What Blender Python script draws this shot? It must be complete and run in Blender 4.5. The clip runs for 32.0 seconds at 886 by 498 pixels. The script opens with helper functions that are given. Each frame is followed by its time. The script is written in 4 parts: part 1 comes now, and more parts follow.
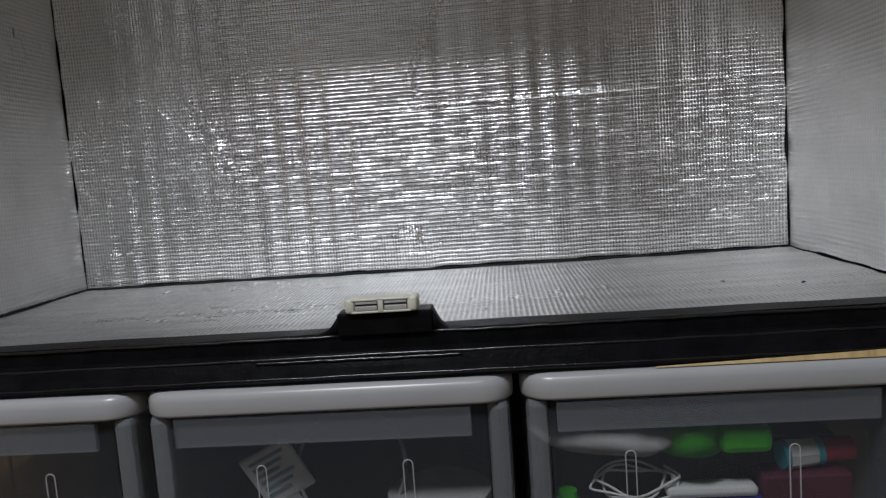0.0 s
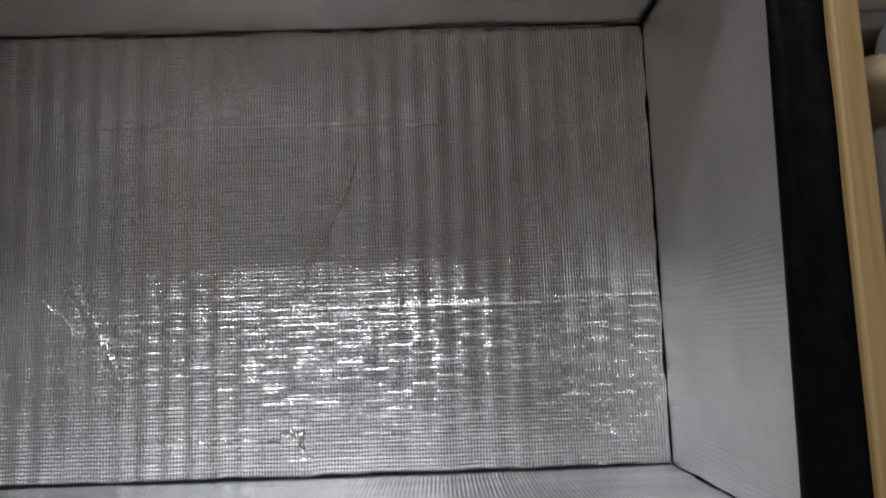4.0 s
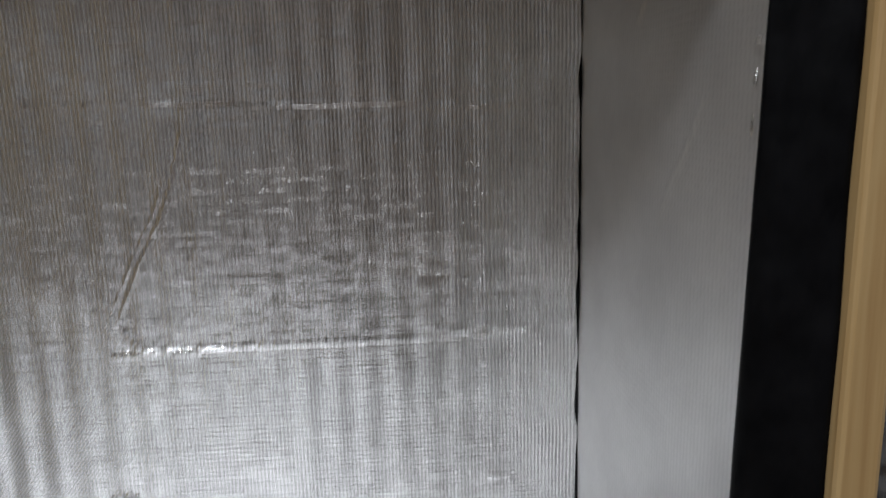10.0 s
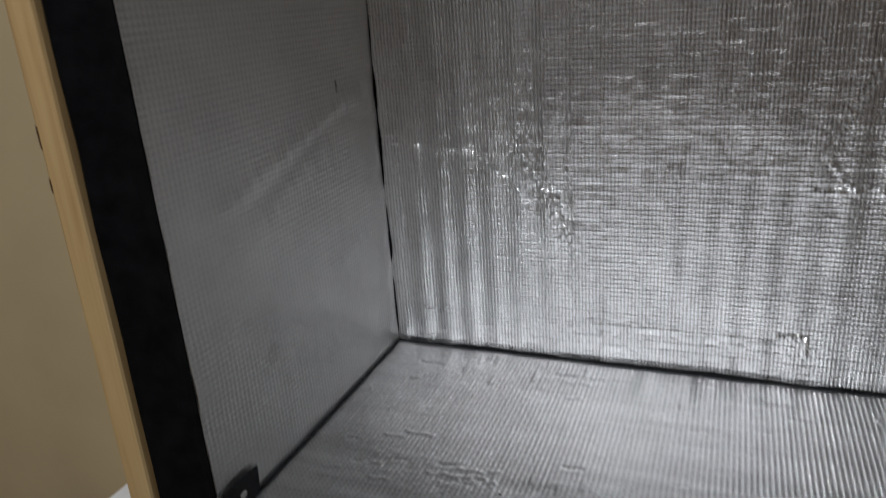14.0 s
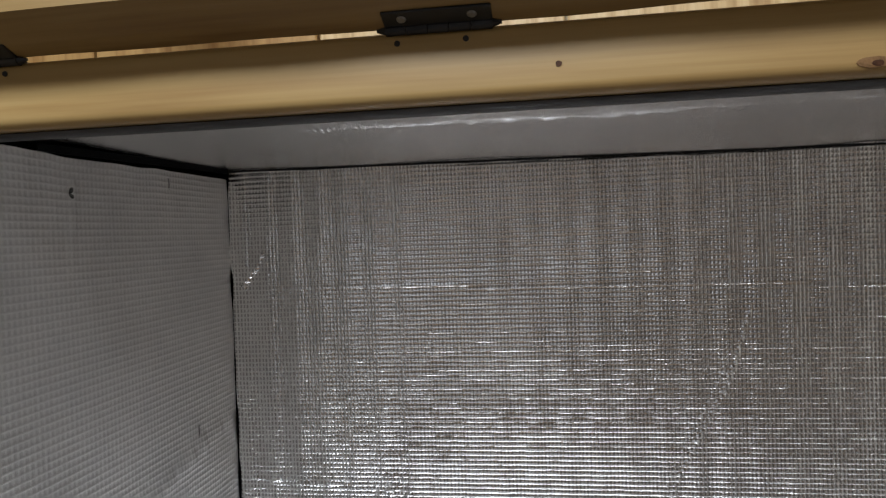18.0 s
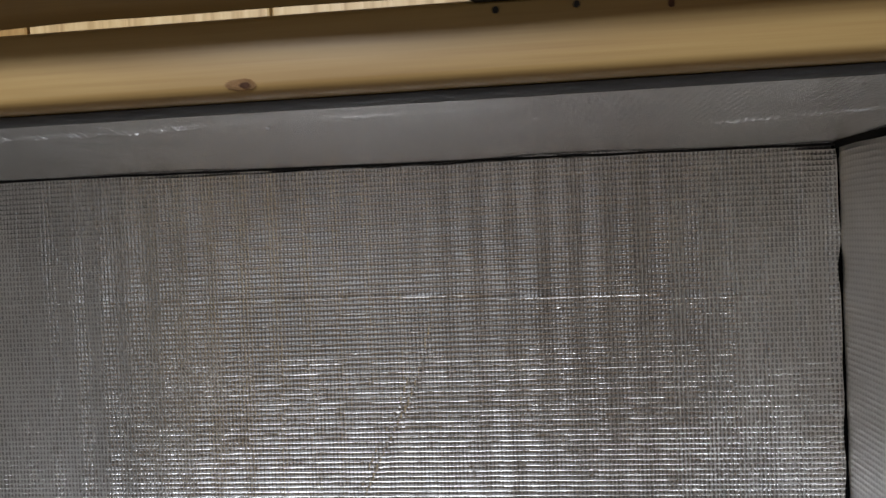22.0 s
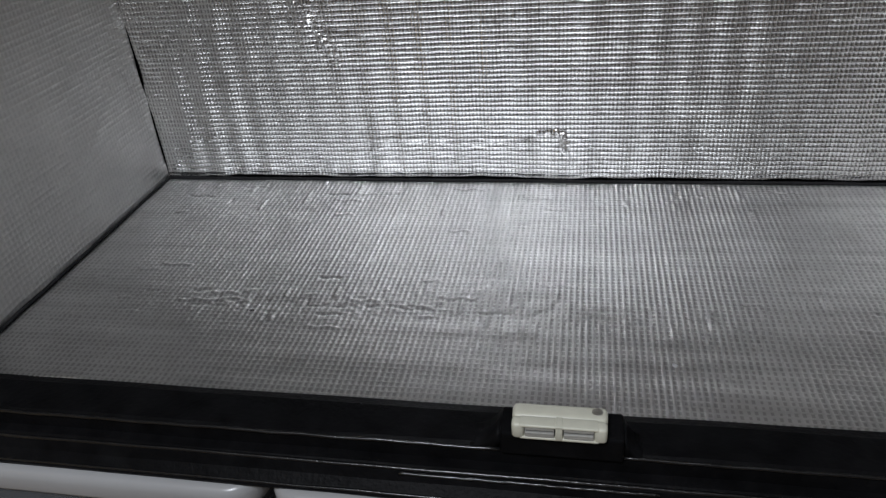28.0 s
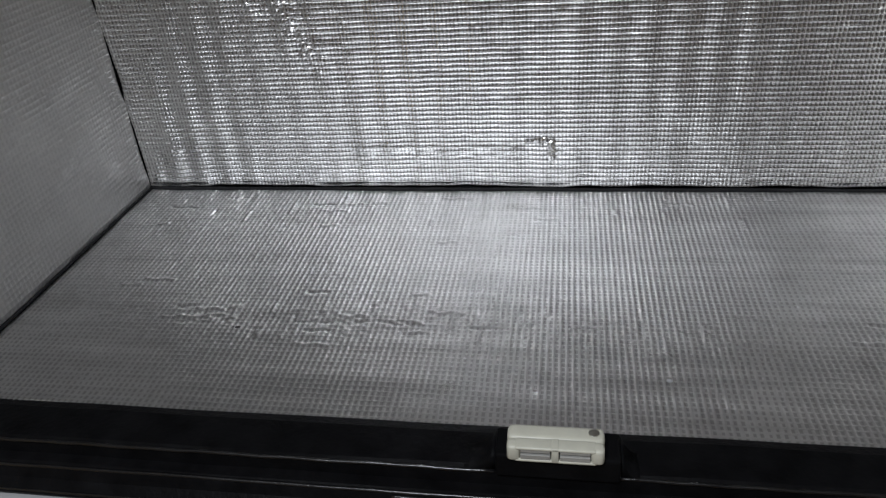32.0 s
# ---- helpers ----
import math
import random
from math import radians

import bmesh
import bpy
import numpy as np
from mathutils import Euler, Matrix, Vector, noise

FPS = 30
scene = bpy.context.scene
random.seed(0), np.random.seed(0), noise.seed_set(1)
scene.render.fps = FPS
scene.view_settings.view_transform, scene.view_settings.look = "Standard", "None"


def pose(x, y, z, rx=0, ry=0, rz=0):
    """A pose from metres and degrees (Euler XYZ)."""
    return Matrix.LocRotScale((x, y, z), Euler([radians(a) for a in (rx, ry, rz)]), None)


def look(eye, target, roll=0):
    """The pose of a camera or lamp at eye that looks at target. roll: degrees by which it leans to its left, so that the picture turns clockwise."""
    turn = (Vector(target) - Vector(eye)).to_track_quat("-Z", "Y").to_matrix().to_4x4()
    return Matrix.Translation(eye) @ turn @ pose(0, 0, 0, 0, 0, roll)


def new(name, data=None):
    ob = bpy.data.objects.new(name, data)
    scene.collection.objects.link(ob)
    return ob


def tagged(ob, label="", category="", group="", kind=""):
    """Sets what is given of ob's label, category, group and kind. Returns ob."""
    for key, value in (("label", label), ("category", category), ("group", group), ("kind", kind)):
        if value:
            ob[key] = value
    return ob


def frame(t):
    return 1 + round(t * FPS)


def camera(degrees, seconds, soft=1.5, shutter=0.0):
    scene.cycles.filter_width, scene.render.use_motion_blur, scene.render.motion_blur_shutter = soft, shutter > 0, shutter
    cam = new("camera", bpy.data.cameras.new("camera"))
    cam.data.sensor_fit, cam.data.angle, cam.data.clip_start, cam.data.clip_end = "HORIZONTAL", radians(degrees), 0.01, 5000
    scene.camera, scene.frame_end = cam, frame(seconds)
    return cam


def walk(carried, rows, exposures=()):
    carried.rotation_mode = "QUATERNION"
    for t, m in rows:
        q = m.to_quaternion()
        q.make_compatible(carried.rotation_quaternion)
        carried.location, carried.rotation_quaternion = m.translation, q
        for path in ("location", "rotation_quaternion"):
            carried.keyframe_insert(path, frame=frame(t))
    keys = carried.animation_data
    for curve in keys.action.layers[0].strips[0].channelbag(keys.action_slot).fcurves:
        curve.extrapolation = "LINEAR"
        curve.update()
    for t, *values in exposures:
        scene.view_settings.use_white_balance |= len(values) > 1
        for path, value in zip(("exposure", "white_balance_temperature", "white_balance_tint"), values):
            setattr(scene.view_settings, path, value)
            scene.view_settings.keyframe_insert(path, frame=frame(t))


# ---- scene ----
cam = camera(62.6, 32.0, 1.3, 0.5)

PATH = [
    (0, (0.4597, -0.4628, 0.1024), (4.75, -6.08, -4.21)),
    (0.5, (0.4597, -0.4619, 0.1023), (5.48, -5.60, -4.13)),
    (1, (0.4678, -0.4562, 0.1006), (5.26, -5.18, -4.31)),
    (1.5, (0.4687, -0.4487, 0.0994), (5.61, -5.20, -4.23)),
    (2, (0.4726, -0.4476, 0.1046), (5.72, -4.41, -4.28)),
    (2.5, (0.4891, -0.4566, 0.1206), (1.80, -0.81, -2.93)),
    (3, (0.5174, -0.4629, 0.1275), (-3.52, 1.27, -4.19)),
    (3.5, (0.5232, -0.4632, 0.1380), (-2.12, 2.15, -3.72)),
    (4, (0.5186, -0.4641, 0.1376), (-0.38, 6.89, -2.02)),
    (4.5, (0.5112, -0.3713, 0.1257), (4.01, 11.09, -2.76)),
    (6.5, (0.4489, -0.2632, 0.4451), (8.46, -3.03, 0.57)),
    (7, (0.4874, -0.2513, 0.4532), (2.83, -2.80, -0.66)),
    (7.5, (0.5152, -0.2443, 0.4468), (1.95, -2.74, 0.02)),
    (8, (0.5460, -0.2470, 0.4495), (1.15, -2.58, 0.52)),
    (8.3, (0.5773, -0.2491, 0.4469), (-1.58, -2.61, 0.00)),
    (8.5, (0.5965, -0.2504, 0.4450), (-3.37, -2.62, -0.51)),
    (9, (0.6241, -0.2497, 0.4384), (-6.55, -3.32, -1.01)),
    (9.5, (0.6156, -0.2594, 0.4244), (-7.03, -5.20, -0.68)),
    (9.7, (0.6085, -0.2665, 0.4048), (-5.75, -7.65, -0.88)),
    (10, (0.5989, -0.2790, 0.3662), (-3.82, -11.67, -1.57)),
    (10.5, (0.5755, -0.2890, 0.3032), (-3.16, -16.33, -2.91)),
    (11, (0.5703, -0.2920, 0.2783), (-0.16, -19.20, -3.41)),
    (11.5, (0.5408, -0.2974, 0.2723), (6.46, -23.82, -3.24)),
    (12, (0.4829, -0.3143, 0.3006), (11.40, -28.94, -3.35)),
    (12.5, (0.4331, -0.3165, 0.2991), (12.13, -30.45, -2.97)),
    (13, (0.3857, -0.3022, 0.2933), (15.83, -29.10, -2.59)),
    (13.5, (0.3367, -0.2926, 0.3173), (21.63, -26.14, -4.71)),
    (14, (0.3076, -0.3048, 0.3331), (22.59, -19.41, -4.17)),
    (14.2, (0.2990, -0.3130, 0.3400), (21.55, -16.50, -4.00)),
    (14.5, (0.2877, -0.3259, 0.3517), (17.90, -12.50, -1.16)),
    (15, (0.2677, -0.3149, 0.3875), (14.05, -10.20, -0.35)),
    (15.5, (0.2660, -0.3097, 0.4140), (13.90, -4.58, -1.43)),
    (17.5, (0.2863, -0.3120, 0.4139), (8.83, -1.69, -2.21)),
    (18, (0.2864, -0.3113, 0.4167), (8.80, -1.29, -2.08)),
    (18.5, (0.2870, -0.3128, 0.4154), (8.45, -1.64, -1.67)),
    (19, (0.2920, -0.3122, 0.4153), (7.82, -1.76, -1.65)),
    (19.5, (0.2932, -0.3156, 0.4141), (7.87, -1.80, -1.81)),
    (20, (0.3006, -0.3209, 0.4161), (7.28, -1.89, -0.19)),
    (20.5, (0.3281, -0.3265, 0.4185), (5.27, -1.55, -0.22)),
    (21, (0.3611, -0.3237, 0.4155), (2.05, -1.38, -1.99)),
    (21.5, (0.4462, -0.2997, 0.4196), (2.26, -1.46, -1.96)),
    (22, (0.5104, -0.2763, 0.4160), (6.03, -1.11, -2.43)),
    (22.5, (0.5428, -0.2673, 0.4123), (7.59, -1.49, -1.14)),
    (23, (0.5667, -0.2669, 0.4083), (6.84, -1.79, -2.13)),
    (23.5, (0.5763, -0.2687, 0.3983), (6.70, -1.96, -1.94)),
    (24, (0.5729, -0.2724, 0.3754), (4.87, -8.98, -3.36)),
    (24.5, (0.5645, -0.2678, 0.3341), (7.50, -20.42, -3.53)),
    (25, (0.5063, -0.2804, 0.2782), (9.19, -24.45, -3.16)),
    (25.5, (0.4502, -0.2765, 0.2840), (9.81, -30.75, -3.41)),
    (26, (0.4173, -0.2763, 0.2798), (11.04, -31.02, -3.92)),
    (26.5, (0.4080, -0.2765, 0.2792), (12.42, -31.44, -3.67)),
    (28.5, (0.3876, -0.2752, 0.2834), (12.52, -30.75, -5.21)),
    (29, (0.3903, -0.2744, 0.2854), (12.25, -30.73, -4.14)),
    (29.5, (0.3878, -0.2724, 0.2830), (11.97, -30.88, -4.94)),
    (30, (0.3807, -0.2678, 0.2803), (11.93, -31.16, -4.70)),
    (30.5, (0.3795, -0.2694, 0.2793), (11.54, -31.42, -4.49)),
    (31, (0.3789, -0.2673, 0.2796), (11.50, -31.74, -4.43)),
    (31.5, (0.3813, -0.2657, 0.2846), (11.25, -31.58, -4.56)),
    (32, (0.3843, -0.2646, 0.2862), (11.09, -31.22, -4.87)),
]


def seat(eye, yaw, pitch, roll):
    """The camera's pose from its place, heading, tilt and lean in degrees."""
    a, b = radians(yaw), radians(pitch)
    ahead = Vector((-math.sin(a) * math.cos(b), math.cos(a) * math.cos(b), math.sin(b)))
    return look(eye, Vector(eye) + ahead, roll)


LIGHTER = ((0, -0.05), (2.0, -0.15), (3.0, -0.2), (4.5, -0.05), (6.5, 0.42), (9.3, 0.45), (10.0, -0.02), (11.0, -0.58), (12.0, -0.25), (14.0, -0.3), (15.0, 0.0), (17.5, 0.45), (20.0, 0.45), (23.0, 0.38), (24.0, 0.12), (24.5, -0.42), (25.0, -0.46), (26.0, -0.30), (28.5, -0.2), (32.0, -0.2))
walk(cam, [(t, seat(eye, *turn)) for t, eye, turn in PATH], LIGHTER)

# ---- world, lamps ----
world = bpy.data.worlds.new("world")
world.use_nodes = True
scene.world = world
world.node_tree.nodes["Background"].inputs[0].default_value = (0.55, 0.52, 0.5, 1)
world.node_tree.nodes["Background"].inputs[1].default_value = 0.02
LAMP = (0.12, -0.95, 1.372)


def area_lamp(name, place, target, size, power, colour):
    data = bpy.data.lights.new(name, "AREA")
    data.shape, data.size, data.energy, data.color = "DISK", size, power, colour
    ob = new(name, data)
    ob.matrix_world = look(place, target)
    return ob


# added light in an unseen window behind the camera, for glints on the upper foil
glint_light = bpy.data.lights.new("added_window_light", "AREA")
glint_light.shape, glint_light.size, glint_light.size_y, glint_light.energy, glint_light.color = "RECTANGLE", 1.58, 0.88, 1.7, (0.92, 0.97, 1.05)
new("added_window_light", glint_light).matrix_world = look((-0.30, -2.335, 0.75), (-0.30, 0.0, 0.75))
area_lamp("ceiling_light_source", LAMP, (LAMP[0], LAMP[1], 0), 0.36, 25.0, (0.93, 0.985, 1.07))


# ---- materials ----
def material(name):
    m = bpy.data.materials.new(name)
    m.use_nodes = True
    nt = m.node_tree
    return m, nt, nt.nodes["Principled BSDF"]


def maths(nt, op, a, b=None, c=None):
    n = nt.nodes.new("ShaderNodeMath")
    n.operation = op
    for i, v in enumerate((a, b, c)):
        if v is None:
            continue
        if isinstance(v, (int, float)):
            n.inputs[i].default_value = v
        else:
            nt.links.new(v, n.inputs[i])
    return n.outputs[0]


def ramp(nt, fac, stops):
    n = nt.nodes.new("ShaderNodeValToRGB")
    while len(n.color_ramp.elements) < len(stops):
        n.color_ramp.elements.new(0.5)
    for e, (at, col) in zip(n.color_ramp.elements, stops):
        e.position, e.color = at, (*col, 1) if len(col) == 3 else col
    nt.links.new(fac, n.inputs[0])
    return n.outputs[0]


def coords(nt, scale=(1, 1, 1), kind="Object"):
    tc, mp = nt.nodes.new("ShaderNodeTexCoord"), nt.nodes.new("ShaderNodeMapping")
    nt.links.new(tc.outputs[kind], mp.inputs[0])
    mp.inputs["Scale"].default_value = scale
    return mp.outputs[0]


def noise_tex(nt, vec, scale, detail=4, rough=0.55, dist=0.0):
    n = nt.nodes.new("ShaderNodeTexNoise")
    n.inputs["Scale"].default_value, n.inputs["Detail"].default_value = scale, detail
    n.inputs["Roughness"].default_value, n.inputs["Distortion"].default_value = rough, dist
    nt.links.new(vec, n.inputs["Vector"])
    return n.outputs[0]


def bump(nt, bsdf, height, distance, strength=1.0, before=None):
    n = nt.nodes.new("ShaderNodeBump")
    n.inputs["Distance"].default_value, n.inputs["Strength"].default_value = distance, strength
    nt.links.new(height, n.inputs["Height"])
    if before is not None:
        nt.links.new(before, n.inputs["Normal"])
    nt.links.new(n.outputs[0], bsdf.inputs["Normal"])
    return n.outputs[0]


def foil(name, rough, base=0.82, pit_shade=0.3, w=0.748, h=0.4777, px=0.0040, py=0.0040, metal=0.95, fine=0.00012, dirt=0.0):
    """Woven aluminium tape: mirror-like metal, dulled in patches, with fine wrinkles; the shade of the small upright
    pits between the tapes is painted into the colour.
    """
    m, nt, b = material(name)
    vec = coords(nt)
    stain = noise_tex(nt, vec, 14, 5, 0.6)
    scuff = noise_tex(nt, coords(nt, (90, 40, 60)), 1.0, 4, 0.65)
    col = ramp(nt, stain, [(0.3, tuple(base * k for k in (0.86, 0.855, 0.85))), (0.65, (base, base * 0.995, base * 0.985))])
    if dirt:
        streak = noise_tex(nt, coords(nt, (5, 55, 1)), 1.0, 5, 0.65, 0.4)
        soil = nt.nodes.new("ShaderNodeMixRGB")
        soil.blend_type = "MULTIPLY"
        soil.inputs[0].default_value = dirt
        nt.links.new(col, soil.inputs[1])
        nt.links.new(ramp(nt, streak, [(0.34, (0.45, 0.45, 0.46)), (0.58, (1, 1, 1))]), soil.inputs[2])
        col = soil.outputs[0]
    # Pit shade painted in: base colour darkens at the middle of each cell
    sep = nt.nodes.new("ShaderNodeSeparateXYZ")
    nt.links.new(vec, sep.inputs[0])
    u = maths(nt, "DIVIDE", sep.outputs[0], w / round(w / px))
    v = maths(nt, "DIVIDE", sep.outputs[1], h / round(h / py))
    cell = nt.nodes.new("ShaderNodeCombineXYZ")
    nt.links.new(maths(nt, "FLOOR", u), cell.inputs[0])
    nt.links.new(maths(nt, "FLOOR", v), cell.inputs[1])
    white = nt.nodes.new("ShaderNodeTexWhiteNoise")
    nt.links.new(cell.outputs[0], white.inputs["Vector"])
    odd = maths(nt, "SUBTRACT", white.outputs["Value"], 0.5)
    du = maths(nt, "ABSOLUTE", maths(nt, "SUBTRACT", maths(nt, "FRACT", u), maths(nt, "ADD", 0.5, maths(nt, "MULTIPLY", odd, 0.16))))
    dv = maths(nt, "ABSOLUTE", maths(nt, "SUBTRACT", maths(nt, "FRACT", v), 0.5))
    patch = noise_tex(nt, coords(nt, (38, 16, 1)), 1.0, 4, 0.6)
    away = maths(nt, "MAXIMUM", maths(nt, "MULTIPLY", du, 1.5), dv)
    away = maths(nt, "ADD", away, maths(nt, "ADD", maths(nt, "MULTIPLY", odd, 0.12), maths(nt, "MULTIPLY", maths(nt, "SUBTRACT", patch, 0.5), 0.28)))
    pit = nt.nodes.new("ShaderNodeMapRange")
    pit.interpolation_type = "SMOOTHSTEP"
    for k, val in ((1, 0.40), (2, 0.26), (3, 0.0), (4, pit_shade)):
        pit.inputs[k].default_value = val
    nt.links.new(away, pit.inputs[0])
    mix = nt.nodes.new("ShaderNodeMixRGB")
    nt.links.new(pit.outputs[0], mix.inputs[0])
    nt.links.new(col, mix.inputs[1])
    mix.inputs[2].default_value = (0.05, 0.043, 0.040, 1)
    nt.links.new(mix.outputs[0], b.inputs["Base Color"])
    b.inputs["Metallic"].default_value = metal
    nt.links.new(maths(nt, "ADD", rough - 0.08, maths(nt, "MULTIPLY", scuff, 0.16)), b.inputs["Roughness"])
    bump(nt, b, noise_tex(nt, vec, 700, 3, 0.6), fine, 1.0)
    return m


def pine(name, along=0, tint=(1.0, 1.0, 1.0), even=1.0):
    """Pale planed softwood with long grain along one axis."""
    m, nt, b = material(name)
    k = [38.0, 38.0, 38.0]
    k[along] = 2.2
    vec = coords(nt, tuple(k))
    grain = noise_tex(nt, vec, 1.6, 5, 0.55, 0.6)
    k2 = [320.0, 320.0, 320.0]
    k2[along] = 6.0
    fine = noise_tex(nt, coords(nt, tuple(k2)), 1.0, 3, 0.6)
    t = maths(nt, "ADD", maths(nt, "MULTIPLY", grain, 0.8 * even), maths(nt, "ADD", maths(nt, "MULTIPLY", fine, 0.22), 0.4 * (1 - even)))
    def c(r, g, bl):
        return (r * tint[0], g * tint[1], bl * tint[2])
    col = ramp(nt, t, [(0.34, c(0.25, 0.145, 0.055)), (0.5, c(0.38, 0.262, 0.118)), (0.66, c(0.45, 0.335, 0.17))])
    nt.links.new(col, b.inputs["Base Color"])
    b.inputs["Roughness"].default_value = 0.45
    bump(nt, b, t, 0.0004, 0.6)
    return m


def plain(name, colour, rough, metal=0.0, var=0.12, scale=30.0, relief=0.0003, coat=0.0, spec=0.5):
    m, nt, b = material(name)
    n = noise_tex(nt, coords(nt), scale, 5, 0.6)
    lo, hi = 1 - var, 1 + var
    col = ramp(nt, n, [(0.3, tuple(min(1, v * lo) for v in colour)), (0.7, tuple(min(1, v * hi) for v in colour))])
    nt.links.new(col, b.inputs["Base Color"])
    b.inputs["Metallic"].default_value = metal
    nt.links.new(maths(nt, "ADD", rough - 0.06, maths(nt, "MULTIPLY", n, 0.12)), b.inputs["Roughness"])
    b.inputs["Coat Weight"].default_value = coat
    b.inputs["Specular IOR Level"].default_value = spec
    if relief:
        bump(nt, b, noise_tex(nt, coords(nt), scale * 5, 4), relief, 0.7)
    return m


def clear(name, colour, rough, alpha_mix=0.5):
    """Thin translucent plastic: part milky, part see-through."""
    m, nt, b = material(name)
    b.inputs["Base Color"].default_value = (*colour, 1)
    b.inputs["Roughness"].default_value = rough
    out = nt.nodes["Material Output"]
    tr, mx = nt.nodes.new("ShaderNodeBsdfTransparent"), nt.nodes.new("ShaderNodeMixShader")
    mx.inputs[0].default_value = alpha_mix
    nt.links.new(tr.outputs[0], mx.inputs[1])
    nt.links.new(b.outputs[0], mx.inputs[2])
    nt.links.new(mx.outputs[0], out.inputs[0])
    return m


BACK_PITCH, FLOOR_PITCH, SIDE_PITCH, TOP_PITCH = (0.0031, 0.0040), (0.0039, 0.0040), (0.0042, 0.0044), (0.0040, 0.0042)  # the weave's pitch, across and up
STEPS_U, STEPS_V = (0.0, 0.20, 0.50, 0.80), (0.0, 0.13, 0.30, 0.70, 0.87)  # mesh steps within one pitch, close about the thread
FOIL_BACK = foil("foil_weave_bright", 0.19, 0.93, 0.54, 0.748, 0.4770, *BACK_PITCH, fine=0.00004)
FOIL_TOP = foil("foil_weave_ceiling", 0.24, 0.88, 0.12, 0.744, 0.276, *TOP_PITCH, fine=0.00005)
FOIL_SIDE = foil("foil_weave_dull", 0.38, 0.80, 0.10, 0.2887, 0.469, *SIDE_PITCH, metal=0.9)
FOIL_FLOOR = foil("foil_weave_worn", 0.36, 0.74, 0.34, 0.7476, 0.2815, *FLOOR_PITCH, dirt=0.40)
PINE_X, PINE_Z = pine("pine_lengthwise", 0), pine("pine_upright", 2, (1.10, 1.04, 1.0))
PINE_Y = pine("pine_endwise", 1)
# Pine tinted down to carry the shade of the door's down-facing edge
DOOR_EDGE_SHADED = pine("door_edge_wood_shaded", 0, (0.54, 0.49, 0.37))
BLACK_TAPE = plain("black_vinyl_tape", (0.005, 0.005, 0.0055), 0.4, var=0.4, scale=60, relief=0.0006, spec=0.03)
GLOSS_TAPE = plain("glossy_black_tape", (0.006, 0.006, 0.0065), 0.24, var=0.4, scale=60, relief=0.0004, spec=0.6)
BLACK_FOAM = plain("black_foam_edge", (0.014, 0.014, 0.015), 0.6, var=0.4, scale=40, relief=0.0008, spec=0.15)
STRIP_GREY = plain("dark_grey_strip", (0.045, 0.045, 0.048), 0.5, var=0.25, scale=60, relief=0.0003, spec=0.3)
BLACK_METAL = plain("black_hinge_steel", (0.02, 0.02, 0.021), 0.4, 0.6, 0.3, 80, 0.0002)
ZINC = plain("dull_zinc_plate", (0.42, 0.415, 0.39), 0.5, 0.35, 0.15, 120, 0.0002)
STEEL = plain("zinc_screw", (0.55, 0.54, 0.5), 0.35, 1.0, 0.2, 200, 0.0002)
CREAM = plain("cream_plastic", (0.56, 0.55, 0.46), 0.42, var=0.08, scale=70, relief=0.0001)
WHITE_PLASTIC = plain("white_plastic", (0.325, 0.325, 0.33), 0.3, var=0.04, scale=12, relief=0.0)
SCREW = plain("dark_screw_head", (0.20, 0.195, 0.185), 0.45, 0.8, 0.2, 200, 0.0002)
SWIRL = plain("brown_knot_swirl", (0.19, 0.105, 0.045), 0.6, var=0.4, scale=260, relief=0.0003, spec=0.2)
KNOT = plain("knot_wood", (0.06, 0.026, 0.013), 0.6, var=0.3, scale=300, relief=0.0002, spec=0.2)
RAIL_PINE = pine("pine_rail", 0, (0.84, 0.79, 0.64), 0.45)
HOLE_AND_SLIT_DARK = plain("hole_and_slit_dark", (0.012, 0.01, 0.01), 0.8, var=0.2, relief=0.0)
WALL_TAN = plain("tan_painted_wall", (0.54, 0.43, 0.26), 0.7, var=0.06, scale=6)
ROOM_WALL = plain("room_wall_paint", (0.74, 0.73, 0.71), 0.8, var=0.05, scale=4)
ROOM_DARK = plain("brown_room_wall", (0.20, 0.182, 0.168), 0.8, var=0.1, scale=4)
FLOOR_WOOD = plain("floor_brown", (0.28, 0.21, 0.15), 0.5, var=0.25, scale=5)
PANEL_PALE = pine("pale_wall_panel", 2, (1.7, 1.8, 2.0))
PANEL_TAN = pine("tan_wall_panel", 2, (1.15, 1.0, 0.78))
BAG_FILM = clear("crumpled_film", (0.62, 0.62, 0.63), 0.08, 0.30)
CLEAR_BAG = clear("clear_film_bag", (0.55, 0.55, 0.56), 0.10, 0.16)


# ---- mesh helpers ----
def shade(me, smooth):
    if smooth:
        me.polygons.foreach_set("use_smooth", [True] * len(me.polygons))


def part(name, bm, mat, parent=None, label="", smooth=False):
    me = bpy.data.meshes.new(name)
    bm.to_mesh(me)
    bm.free()
    me.materials.append(mat)
    shade(me, smooth)
    ob = new(name, me)
    if parent is not None:
        ob.parent = parent
    if label:
        ob["label"] = label
    return ob


def thing(name, label, category, place=(0, 0, 0), group="", kind=""):
    ob = new(name)
    ob.location = place
    return tagged(ob, label, category, group, kind)


def add_box(bm, x0, x1, y0, y1, z0, z1, bevel=0.0, seg=2):
    m = Matrix.LocRotScale(((x0 + x1) / 2, (y0 + y1) / 2, (z0 + z1) / 2), None, (x1 - x0, y1 - y0, z1 - z0))
    made = bmesh.ops.create_cube(bm, size=1, matrix=m)["verts"]
    if bevel:
        edges = list({e for v in made for e in v.link_edges})
        bmesh.ops.bevel(bm, geom=edges, offset=bevel, segments=seg, affect="EDGES", profile=0.5)


